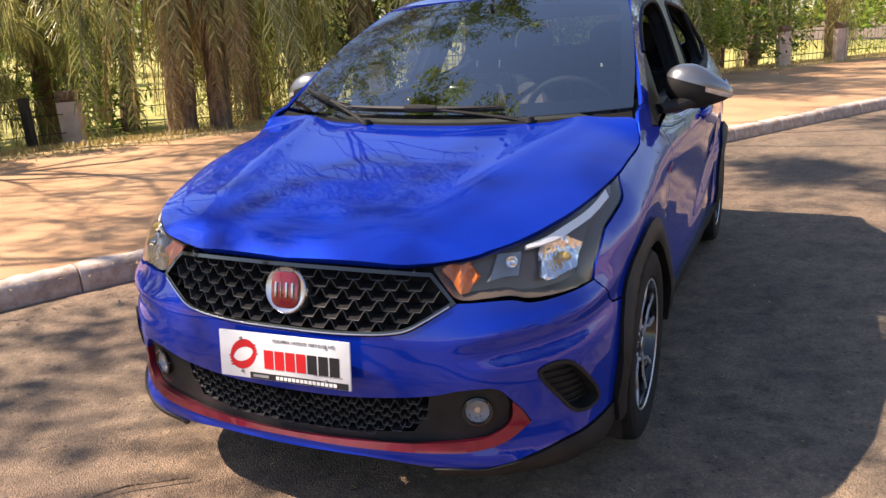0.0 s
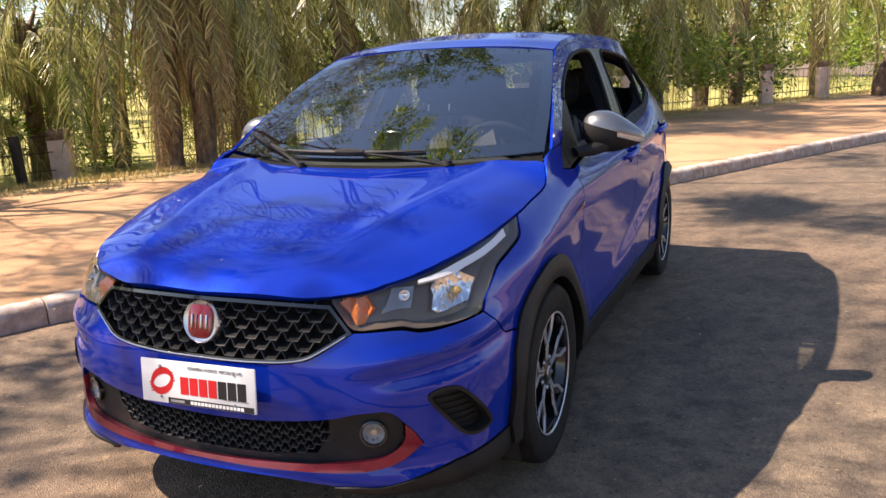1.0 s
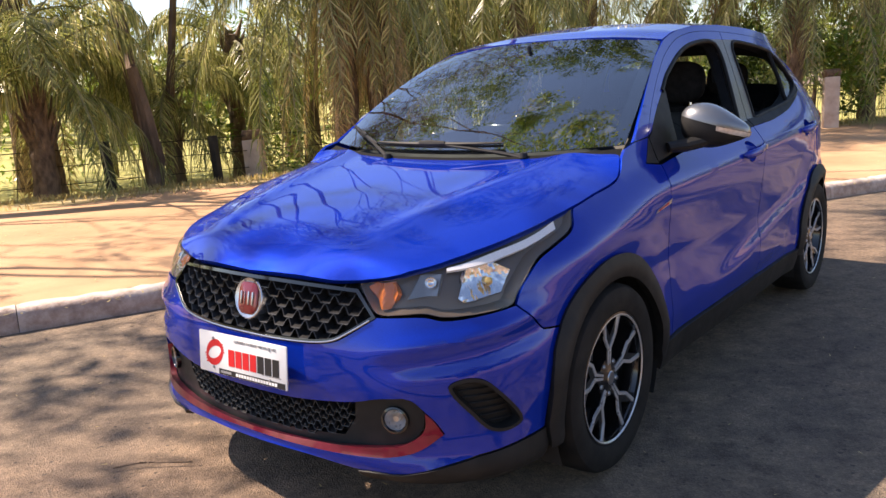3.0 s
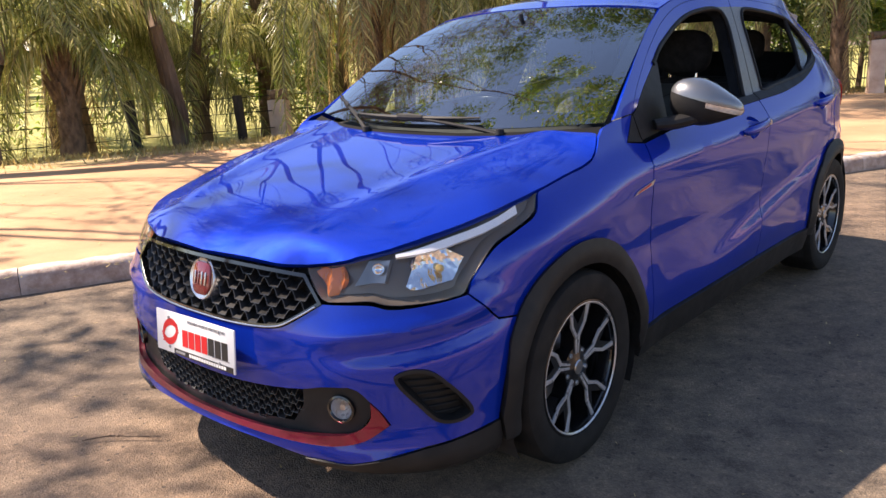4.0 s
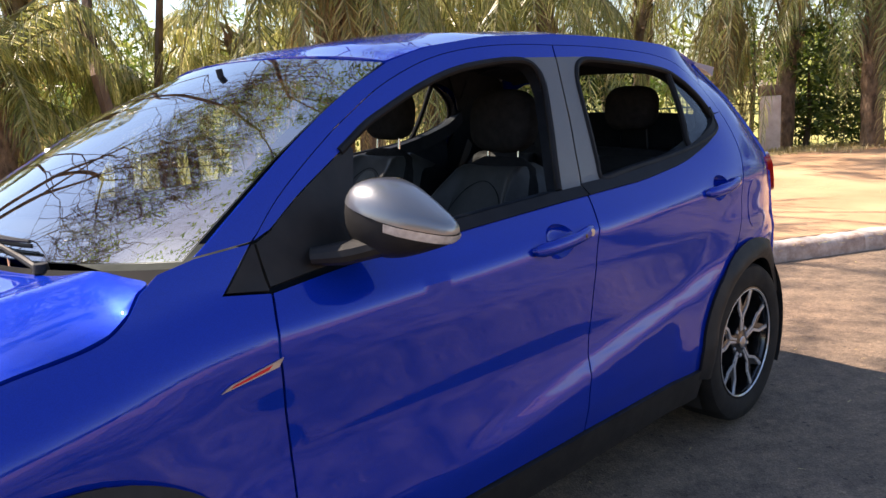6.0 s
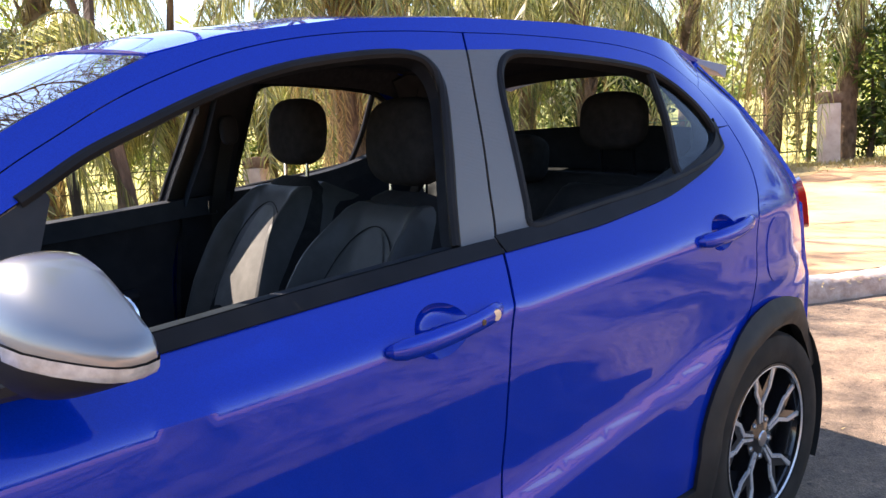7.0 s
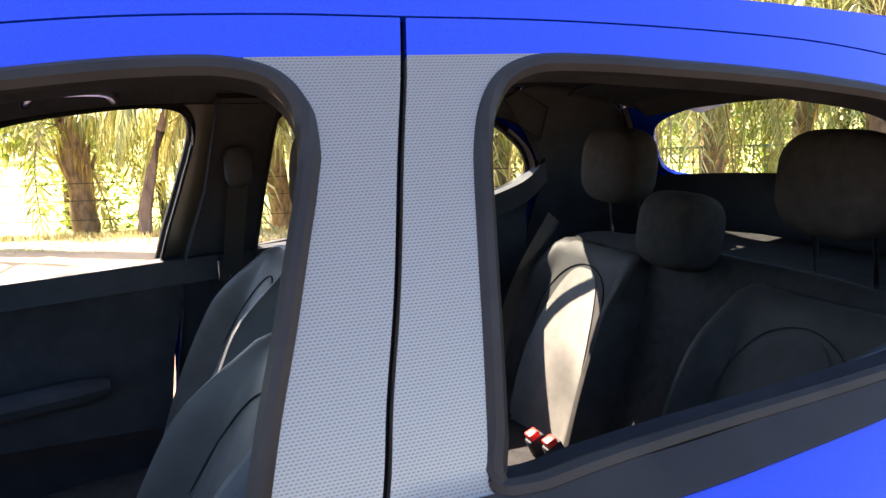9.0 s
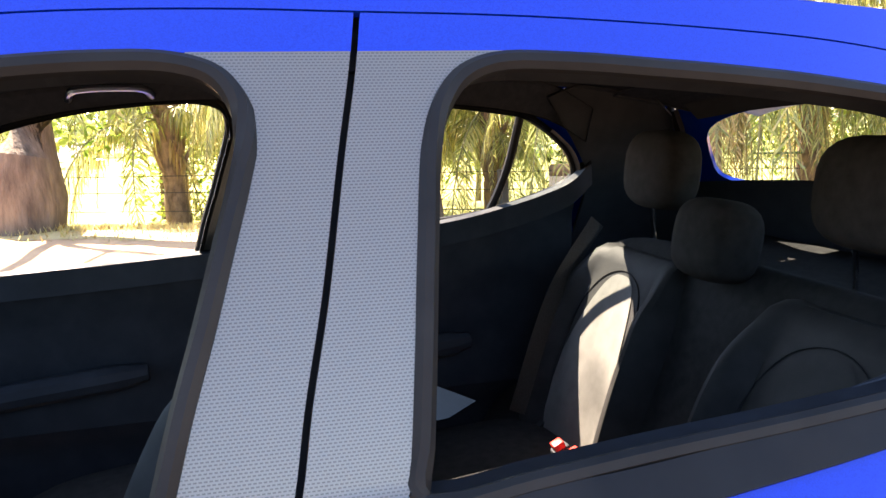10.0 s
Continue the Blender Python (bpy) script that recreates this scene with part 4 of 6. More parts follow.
# ---- headlights ----
lamp_low = spline([(.410, .732), (.440, .697), (.475, .664), (.55, .664), (.62, .667), (.672, .656), (.80, .657), (.86, .661), (.897, .667), (.922, .694)], 4)
lamp_back = spline([(.922, .694), (1.02, .762), (1.12, .795), (1.21, .830), (1.250, .876)], 4)
lamp_top = spline([(1.250, .876), (1.16, .858), (1.084, .842), (1.02, .832), (.92, .816), (.82, .804), (.72, .791), (.57, .766), (.52, .755), (.41, .740)], 4)
lens_out = inset(join(lamp_low, lamp_back, lamp_top), .001)
for sgn in (1, -1):
    hl = new("headlight")
    hl.parent = car
    flip = (lambda b: b) if sgn == 1 else mirrored
    part("headlight_lens", flip(sheet(lens_out, skin(-.002), step=.02, thick=.004)), LENS, hl, "clear plastic lens")
    part("headlight_housing", flip(sheet(lens_out, lambda s, z: body(s, z, -.048 + .022 * ease(.9, 1.2, s)), step=.025, thick=.002)), LAMPGREY, hl, "dark grey lamp housing")
    # rim band between housing and lens
    rim = bmesh.new()
    ra = [rim.verts.new(body(s, z, -.006)) for s, z in lens_out]
    rb = [rim.verts.new(body(s, z, -.048 + .022 * ease(.9, 1.2, s))) for s, z in inset(lens_out, .008)]
    for i in range(len(ra)):
        j = (i + 1) % len(ra)
        rim.faces.new((ra[j], ra[i], rb[i], rb[j]))
    part("headlight_rim", flip(rim), LAMPGREY, hl)
    drl = join(spline([(.695, .775), (.79, .786), (.88, .797), (1.026, .815), (1.10, .830), (1.167, .851)], 3), [(1.160, .830), (1.09, .811), (1.027, .798), (.88, .779), (.79, .773), (.695, .768)])
    part("daytime_light", flip(sheet(drl, skin(-.012), step=.012, thick=.012)), CLEARWHITE, hl, "white light guide strip")
    main = [(.722, .698), (.767, .766), (.80, .773), (.88, .778), (.93, .752), (.905, .716), (.88, .697), (.74, .686)]

    def facet(s, z):
        k = int((s - .70) / .018) + int((z - .66) / .016) * 3
        r = math.hypot((s - .83) / .11, (z - .73) / .05)
        return body(s, z, -.020 - .026 * max(0, 1 - r * r) + .005 * ((k * 7) % 5) / 5)
    part("main_reflector", flip(sheet(main, facet, step=.009, thick=.012)), REFLECTOR, hl, "faceted chrome reflector", smooth=False)
    c1, c2 = body(.84, .732, -.036), body(.84, .732, -.006)
    part("lamp_bulb", flip(tube([c1, c1.lerp(c2, .7), c2], [.011, .012, .005], 12)), BULB, hl, "yellowish glass bulb")
    second = [(.565, .700), (.603, .757), (.677, .761), (.658, .705)]
    part("second_chamber", flip(sheet(second, lambda s, z: body(s, z, -.018 - .020 * math.sin(math.pi * min(1, max(0, (s - .56) / .12)))), step=.012, thick=.012)), SILVER, hl)
    o1, o2 = body(.640, .742, -.030), body(.640, .742, .03)
    bm = lathe([(0, .0), (.008, .002), (.014, .008), (.016, .014)], 20, "Z")
    bmesh.ops.transform(bm, matrix=look(o1, o2) @ pose(0, 0, 0, 180, 0, 0), verts=bm.verts)
    part("second_reflector", flip(bm), CHROME, hl)
    amber = [(.432, .730), (.470, .684), (.485, .672), (.506, .672), (.532, .714), (.512, .742), (.45, .738)]
    part("indicator", flip(sheet(amber, lambda s, z: body(s, z, -.026 + .010 * math.sin(s * 120)), step=.012, thick=.012)), AMBER, hl, "amber indicator reflector")


# ---- wheels ----
def wheel(at, sgn):
    w = new("wheel")
    w.parent = car
    R = .308
    tyre = lathe([(.214, -.085), (.222, -.094), (.25, -.102), (.278, -.101), (.296, -.094), (.305, -.080), (.308, -.05), (.308, .05), (.305, .080), (.296, .094), (.278, .101), (.25, .102), (.222, .094), (.214, .085)], 72)
    barrel = lathe([(.216, .088), (.206, .086), (.200, .075), (.198, -.08), (.214, -.088)], 72)
    lip = lathe([(.217, .086), (.217, .092), (.209, .093), (.204, .089), (.203, .080)], 72)
    ring = lathe([(.2045, .0905), (.2085, .0940), (.2105, .0935), (.2105, .090)], 72)
    disc = lathe([(0, .0), (.125, .0), (.125, -.02), (0, -.02)], 40)
    back = lathe([(0, .012), (.199, -.045), (.199, -.05)], 40)
    parts = [("tyre", tyre, RUBBER, ""), ("rim_barrel", barrel, GLOSSBLACK, ""), ("rim_edge", lip, GLOSSBLACK, "black rim edge"), ("rim_line", ring, MACHINED, "thin machined rim line"), ("brake_disc", disc, SATIN, ""), ("wheel_back", back, DARK, "")]

    def bar(a, b, w0, w1, x0, x1, deep):
        """A tapered spoke face between two points of the wheel's plane."""
        a, b = Vector(a), Vector(b)
        d = (b - a).normalized()
        nrm = Vector((-d.y, d.x))
        bm_ = bmesh.new()
        f = [bm_.verts.new((x, *p)) for x, p in ((x0, a + nrm * w0), (x0, a - nrm * w0), (x1, b - nrm * w1), (x1, b + nrm * w1))]
        k = [bm_.verts.new((x - deep, *p)) for x, p in ((x0, a + nrm * w0 * 1.3), (x0, a - nrm * w0 * 1.3), (x1, b - nrm * w1 * 1.3), (x1, b + nrm * w1 * 1.3))]
        bm_.faces.new(f)
        for i in range(4):
            bm_.faces.new((f[i], k[i], k[(i + 1) % 4], f[(i + 1) % 4]))
        bm_.faces.new(k[::-1])
        bmesh.ops.recalc_face_normals(bm_, faces=bm_.faces)
        return bm_

    def pol(r, deg):
        return (r * math.cos(radians(deg)), r * math.sin(radians(deg)))
    for i in range(5):
        t = 90 + 72 * i
        dark = merge(bar(pol(.03, t), pol(.125, t), .020, .017, .070, .072, .045), bar(pol(.115, t), pol(.206, t + 17), .015, .014, .072, .080, .05), bar(pol(.115, t), pol(.206, t - 17), .015, .014, .072, .080, .05))
        parts.append(("spoke", dark, GLOSSBLACK, "black spoke with machined face"))
        face = None
        for sg in (1, -1):
            for r0, a0, r1, a1, w0, w1, x0, x1 in ((.045, 7, .105, 4.5, .0034, .0042, .0725, .0745), (.100, 3.5, .150, 15, .0050, .0046, .0745, .079), (.146, 14.5, .207, 14, .0048, .0062, .079, .084)):
                leg = bar(pol(r0, t + sg * a0), pol(r1, t + sg * a1), w0, w1, x0, x1, .006)
                face = leg if face is None else merge(face, leg)
        parts.append(("spoke_face", face, MACHINED, "machined silver spoke face"))
        parts.append(("wheel_bolt", lathe([(0, .074), (.006, .074), (.008, .070), (.008, .06)], 10), SATIN, ""))
        bmesh.ops.translate(parts[-1][1], verts=parts[-1][1].verts, vec=(0, *pol(.055, t + 36)))
    hub = lathe([(0, .078), (.022, .077), (.028, .074), (.066, .068), (.070, .04)], 32)
    parts.append(("hub", hub, GLOSSBLACK, ""))
    parts.append(("hub_cap", lathe([(0, .081), (.020, .080), (.023, .077)], 24), SATIN, "grey hub cap"))
    for nm, bm_, mt, lb in parts:
        if sgn < 0:
            old = bm_
            bm_ = mirrored(old)
            old.free()
        part(nm, bm_, mt, w, lb)
    w.matrix_world = pose(*at)
    return w


for yy in (0, AXLE):
    wheel((.718, yy, HUB), 1)
    wheel((-.718, yy, HUB), -1)

# ---- underside ----
floor_pan = box(1.42, 3.3, .10, pose(0, 1.2, .27), .02)
part("floor_pan", floor_pan, DARK, car)
part("engine_bay", box(1.15, .62, .40, pose(0, -.22, .52), .03), DARK, car)
part("rear_bulkhead", box(1.25, .10, .62, pose(0, 2.90, .55), .03), DARK, car)

# ---- mirrors ----
def ellip(sx_, sy_, sz_, fn=None, nu=28, nv=18, power=2.5):
    bm_ = pad(sx_, sy_, sz_, None, power, nu, nv)
    if fn:
        for v in bm_.verts:
            v.co = fn(v.co)
    return bm_


def cap_shape(c):
    # blunt towards the car, pointed outwards, flat at the glass side
    t = (c.x + .115) / .23
    k = 1.0 - .50 * ease(.35, 1.0, t) + .05 * ease(.3, 0, t)
    y = c.y if c.y < .03 else .03 + (c.y - .03) * .25
    return Vector((c.x, y * (1 - .35 * ease(.5, 1.0, t)) + .012 * t * t, c.z * k + .012 - .022 * t))


mirrors = tuple(new("side_mirror") for _ in range(2))
for o in mirrors:
    o.parent = car
mpos = Matrix.Translation((.859, .742, 1.054)) @ pose(0, 0, 0, 0, 5, 14) @ Matrix.Scale(1.12, 4)
cap = ellip(.225, .155, .150, cap_shape)
bmesh.ops.bisect_plane(cap, geom=cap.verts[:] + cap.edges[:] + cap.faces[:], plane_co=(0, 0, .012), plane_no=(.20, 0, 1), clear_inner=True)
bmesh.ops.transform(cap, matrix=mpos, verts=cap.verts)
pair("mirror_cap", cap, SILVER, mirrors, "grey painted mirror cap")
low = ellip(.222, .152, .147, cap_shape)
bmesh.ops.bisect_plane(low, geom=low.verts[:] + low.edges[:] + low.faces[:], plane_co=(0, 0, .012), plane_no=(.20, 0, 1), clear_outer=True)
bmesh.ops.transform(low, matrix=mpos, verts=low.verts)
pair("mirror_shell", low, BLACK, mirrors)
ind = ellip(.231, .161, .152, cap_shape)
bmesh.ops.bisect_plane(ind, geom=ind.verts[:] + ind.edges[:] + ind.faces[:], plane_co=(0, 0, .011), plane_no=(.20, 0, 1), clear_outer=True)
bmesh.ops.bisect_plane(ind, geom=ind.verts[:] + ind.edges[:] + ind.faces[:], plane_co=(0, 0, -.004), plane_no=(.22, 0, 1), clear_inner=True)
bmesh.ops.bisect_plane(ind, geom=ind.verts[:] + ind.edges[:] + ind.faces[:], plane_co=(-.005, 0, 0), plane_no=(1, .2, 0), clear_inner=True)
bmesh.ops.bisect_plane(ind, geom=ind.verts[:] + ind.edges[:] + ind.faces[:], plane_co=(0, .045, 0), plane_no=(0, 1, 0), clear_outer=True)
bmesh.ops.transform(ind, matrix=mpos, verts=ind.verts)
pair("mirror_indicator", ind, INDICATOR, mirrors, "clear indicator strip")
arm = tube(spline([(.735, .60, .985), (.78, .645, .992), (.83, .70, 1.012), (.88, .735, 1.025)], 5), [.030, .032, .034, .036, .038, .040, .040, .040, .040, .040, .040, .040, .040, .040, .040, .034], 12, flat=1.0)
for v in arm.verts:
    v.co.z = 1.0 + (v.co.z - 1.0) * .62
pair("mirror_arm", arm, BLACK, mirrors, "black mirror stalk")
pair("mirror_glass", pad(.15, .008, .088, mpos @ pose(-.012, .036, -.004, 0, 0, 6), 4), CHROME, mirrors)

# ---- door handles ----
def handle(cup, y0, y1, parents, lock):
    """A grip across a round dish pressed into the door."""
    s0, z0, ra, rb = cup

    def dish(k, r):
        t = 2 * math.pi * k
        return body(s0 + ra * r * math.cos(t), z0 + (rb * math.sin(t) + .08 * ra * math.cos(t)) * r, -.030 * (1 - r ** 3) - .0005)
    bm_ = grid(lambda k, r: dish(k, r), 32, 8, True)
    bmesh.ops.remove_doubles(bm_, verts=bm_.verts, dist=1e-5)
    bmesh.ops.recalc_face_normals(bm_, faces=bm_.faces)
    if sum(f.normal.x for f in bm_.faces) < 0:
        bmesh.ops.reverse_faces(bm_, faces=bm_.faces)
    pair("handle_recess", bm_, PAINT, parents)
    n = 30
    line, rad = [], []
    for i in range(n + 1):
        t = i / n
        yy, zz = y0 + (y1 - y0) * t, z0 - .006 + .022 * t
        arch = .030 * math.sin(math.pi * t) ** .55
        line.append(body(sy(yy), zz, arch - .002))
        rad.append(float(np.interp(t, [0, .03, .1, .3, .6, .85, .95, 1], [.005, .014, .0185, .019, .0175, .0185, .015, .006])))
    pair("handle_grip", tube(line, rad, 14, flat=.72), PAINT, parents)
    if lock:
        for t, r, mt, nm in ((.85, .0115, SATIN, "handle_button"), (.70, .006, GLOSSBLACK, "handle_dot")):
            p = body(sy(y0 + (y1 - y0) * t), z0 - .006 + .022 * t, .030 * math.sin(math.pi * t) ** .55 + .009)
            bm_ = lathe([(0, .004), (r * .9, .003), (r, -.004)], 20)
            bmesh.ops.transform(bm_, matrix=Matrix.Translation(p), verts=bm_.verts)
            part(nm, bm_, mt, parents[0], "bright lock cover" if lock and t > .8 else "")


handle(CUP_F, 1.223, 1.487, front_doors, True)
handle(CUP_R, 2.156, 2.404, rear_doors, False)

# small wing badge
bd = join(side((.325, .792), (.345, .803), (.462, .826), (.450, .810)))
pair("wing_badge", sheet(bd, skin(.004), step=.02, thick=.003), SATIN, car, "small chrome and red wing badge")
bd2 = join(side((.345, .797), (.355, .802), (.435, .818), (.425, .810)))
pair("wing_badge_inlay", sheet(bd2, skin(.0055), step=.02, thick=.002), PRINTRED, car)

# ---- wipers ----
def wiper(u0, v0, pivot, tip_u, tip_v):
    w = new("wiper")
    w.parent = car
    a, b = screen(u0, v0, .016), screen(tip_u, tip_v, .016)
    line = [screen(u0 + (tip_u - u0) * i / 10, v0 + (tip_v - v0) * i / 10, .010) for i in range(11)]
    part("blade_rubber", tube(line, .0055, 6, flat=.5), SEAL, w)
    part("blade_spine", tube([p + Vector((0, -.003, .011)) for p in line], [.004 + .004 * math.sin(math.pi * i / 10) for i in range(11)], 6), BLACK, w)
    mid = line[5] + Vector((0, -.006, .012))
    pv = Vector(pivot)
    part("wiper_adapter", tube([line[4] + Vector((0, -.006, .013)), mid, line[6] + Vector((0, -.006, .013))], [.009, .014, .011], 8, flat=.7), BLACK, w)
    part("wiper_arm", tube(spline([pv, pv * .75 + mid * .25 + Vector((0, 0, .004)), pv * .3 + mid * .7 + Vector((0, 0, .003)), mid], 4), [.008] * 5 + [.006] * 5 + [.004] * 3, 8), BLACK, w)
    part("wiper_cap", lathe([(0, .02), (.014, .018), (.017, 0)], 16, "Z"), BLACK, w).matrix_local = Matrix.Translation(pv)


wiper(.40, .035, (.37, .190, .990), -.50, .030)
wiper(-.50, .020, (-.24, .150, .982), -.93, .120)

# ---- interior ----
ARCH = [(-.58, .02), (-.61, .34), (-.57, .62), (-.38, .775), (0, .83), (.38, .775), (.57, .62), (.61, .34), (.58, .02)]


def panel_point(f, a, b):
    """The centre panel of a backrest, under its arched seam."""
    u = (a * 2 - 1) * .585
    return f(u, .02 + b * (.81 * (1 - (abs(u) / .66) ** 3.2) - .02)) + Vector((0, -.0025, .0005))


def seat_face(cx, lean, half, high, bol, shape):
    """The padded front of a backrest, with raised side bolsters and sewn grooves."""
    def f(u, v):
        w = half * float(np.interp(v, [0, .12, .34, .55, .75, .90, .97, 1], shape))
        a = abs(u)
        y = -.060 - .022 * math.sin(math.pi * v) - bol * math.exp(-((a - .80) / .16) ** 2) * ease(1.0, .62, v) + .13 * ease(.86, 1.0, a) + .09 * ease(.90, 1.0, v)
        y += .010 * math.exp(-((a - .60) / .035) ** 2) * ease(.80, .63, v)
        return lean @ Vector(((cx if lean.translation.x == 0 else 0) + u * w, y, .01 + high * v))
    return f


def front_seat(cx, dy, panel, low=0.0):
    st = new("front_seat")
    st.parent = car
    # cushion
    part("seat_cushion", pad(.50, .52, .16, pose(cx, 1.34 + dy, .50, 6, 0, 0), 3.0), FABRIC, st)
    lean = pose(cx, 1.572 + dy, .525, -25, 0, 0)
    def ring(z, w, d, bulge):
        pts = []
        for k in range(24):
            t = 2 * math.pi * k / 24
            c, s_ = math.cos(t), math.sin(t)
            x = w / 2 * math.copysign(abs(c) ** .55, c)
            y = d / 2 * math.copysign(abs(s_) ** .7, s_)
            if y < 0:
                y -= bulge * (abs(x) / (w / 2)) ** 3
            pts.append(lean @ Vector((x, y, z)))
        return pts
    part("seat_back", cushion([ring(-.02, .40, .10, .02), ring(.03, .47, .13, .05), ring(.15, .50, .15, .06), ring(.27, .49, .14, .055), ring(.36, .43, .125, .035), ring(.46, .355, .11, .01), ring(.54, .30, .095, 0), ring(.59, .25, .08, 0), ring(.612, .18, .05, 0)]), FABRIC, st)
    f = seat_face(cx, lean, .250, .605, .062, (.92, 1, 1, .88, .72, .60, .52, .44))
    part("seat_face", grid(lambda a, b: f(a * 2 - 1, b), 48, 26), LEATHER, st, "grey leatherette backrest facing")
    part("seat_panel", grid(lambda a, b: panel_point(f, a, b), 24, 18), panel, st, "grey backrest centre panel")
    part("seat_piping", tube(spline([f(u, v) + Vector((0, -.002, 0)) for u, v in ARCH], 5), .0014, 6), FABRIC, st)
    part("headrest", pad(.265, .105, .205, lean @ pose(0, -.055, .745 - low, 19, 0, 0), 2.9), FABRIC, st)
    for sg in (-1, 1):
        part("headrest_post", tube([lean @ Vector((sg * .065, .005, .57)), lean @ Vector((sg * .065, -.045, .70))], .0055, 8), CHROME, st)


# centre panels match on the car; near one toned for shade, far one for sun
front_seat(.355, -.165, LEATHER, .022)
front_seat(-.365, -.035, SUNPANEL)
rs = new("rear_seat")
rs.parent = car
part("bench_cushion", pad(1.22, .50, .17, pose(0, 2.08, .49, 5, 0, 0), 4, 28, 12), FABRIC, rs)
lean_r = pose(0, 2.325, .52, -22, 0, 0)
part("bench_back", pad(1.20, .13, .56, lean_r @ pose(0, .02, .28), 5, 32, 16), FABRIC, rs)
for cx in (-.33, .33):
    f = seat_face(cx, lean_r, .245, .54, .045, (.90, 1, .99, .97, .91, .81, .70, .62))
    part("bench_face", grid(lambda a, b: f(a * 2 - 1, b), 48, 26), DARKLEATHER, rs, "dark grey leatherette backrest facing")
    # sunlight put into the far panel's colour, shade into the near one's
    part("bench_panel", grid(lambda a, b: panel_point(f, a, b), 24, 18), SUNPANEL if cx < 0 else DARKLEATHER, rs, "grey backrest centre panel")
    part("bench_piping", tube(spline([f(u, v) + Vector((0, -.002, 0)) for u, v in ARCH], 5), .0014, 6), FABRIC, rs)
    part("rear_headrest", pad(.228, .11, .178, lean_r @ pose(cx * .95, -.090, .700, 16, 0, 0), 3.0), FABRIC, rs)
    for sg in (-1, 1):
        part("rear_headrest_post", tube([lean_r @ Vector((cx * .95 + sg * .06, .01, .52)), lean_r @ Vector((cx * .95 + sg * .06, -.06, .66))], .005, 8), CHROME, rs)
part("rear_headrest", pad(.19, .12, .16, lean_r @ pose(-.03, -.09, .575, 12, 0, 0), 3.2), FABRIC, rs)
# belts with tongues and buckles
for x_, y_ in ((-.20, 2.215), (-.15, 2.23), (.17, 2.22)):
    bk = new("belt_buckle")
    bk.parent = car
    part("buckle_body", box(.030, .040, .045, pose(x_, y_, .610, 25, 0, 0), .006), TRIM, bk)
    part("buckle_button", box(.027, .026, .018, pose(x_, y_ - .012, .634, 25, 0, 0), .004), REDPLASTIC, bk, "red release button")


def belt_strap(pts, wide=.046):
    line = spline(pts, 6)
    bm_ = bmesh.new()
    prev = None
    for i, p in enumerate(line):
        a, b = Vector(line[max(0, i - 1)]), Vector(line[min(len(line) - 1, i + 1)])
        wdir = (b - a).normalized().cross(Vector((1, 0, 0))).normalized() * wide / 2
        q = [bm_.verts.new(Vector(p) + wdir), bm_.verts.new(Vector(p) - wdir)]
        if prev:
            bm_.faces.new((prev[0], prev[1], q[1], q[0]))
        prev = q
    bmesh.ops.solidify(bm_, geom=bm_.faces, thickness=.002)
    return bm_


for sg in (1, -1):
    bl = new("seat_belt")
    bl.parent = car
    part("belt_strap", belt_strap([(sg * .545, 1.665, 1.24), (sg * .630, 1.645, 1.02), (sg * .644, 1.64, .93), (sg * .655, 1.66, .55)]), STRAP, bl)
    part("belt_guide", pad(.03, .06, .09, pose(sg * .540, 1.66, 1.24), 3), TRIM, bl)
    part("belt_tongue", tube([Vector((sg * .640, 1.623 + dy, .992 + dz)) for dy, dz in ((-.012, .024), (.012, .024), (.014, -.02), (-.014, -.02))], .0035, 6, True), CHROME, bl, "bright steel belt tongue")
    part("rear_belt", belt_strap([(sg * .54, 2.46, 1.06), (sg * .50, 2.33, .90), (sg * .44, 2.20, .62)], .044), STRAP, bl)
    part("rear_belt_tongue", box(.006, .02, .035, pose(sg * .515, 2.335, .895, 20, 0, 0), .002), CHROME, bl)


# door cards and pillars inside
def card(outline, off, name, mat_, parents, step=.05):
    return pair(name, sheet(outline, lambda s, z: body(s, z, off(s, z) if callable(off) else off), step=step, thick=.02), mat_, parents)


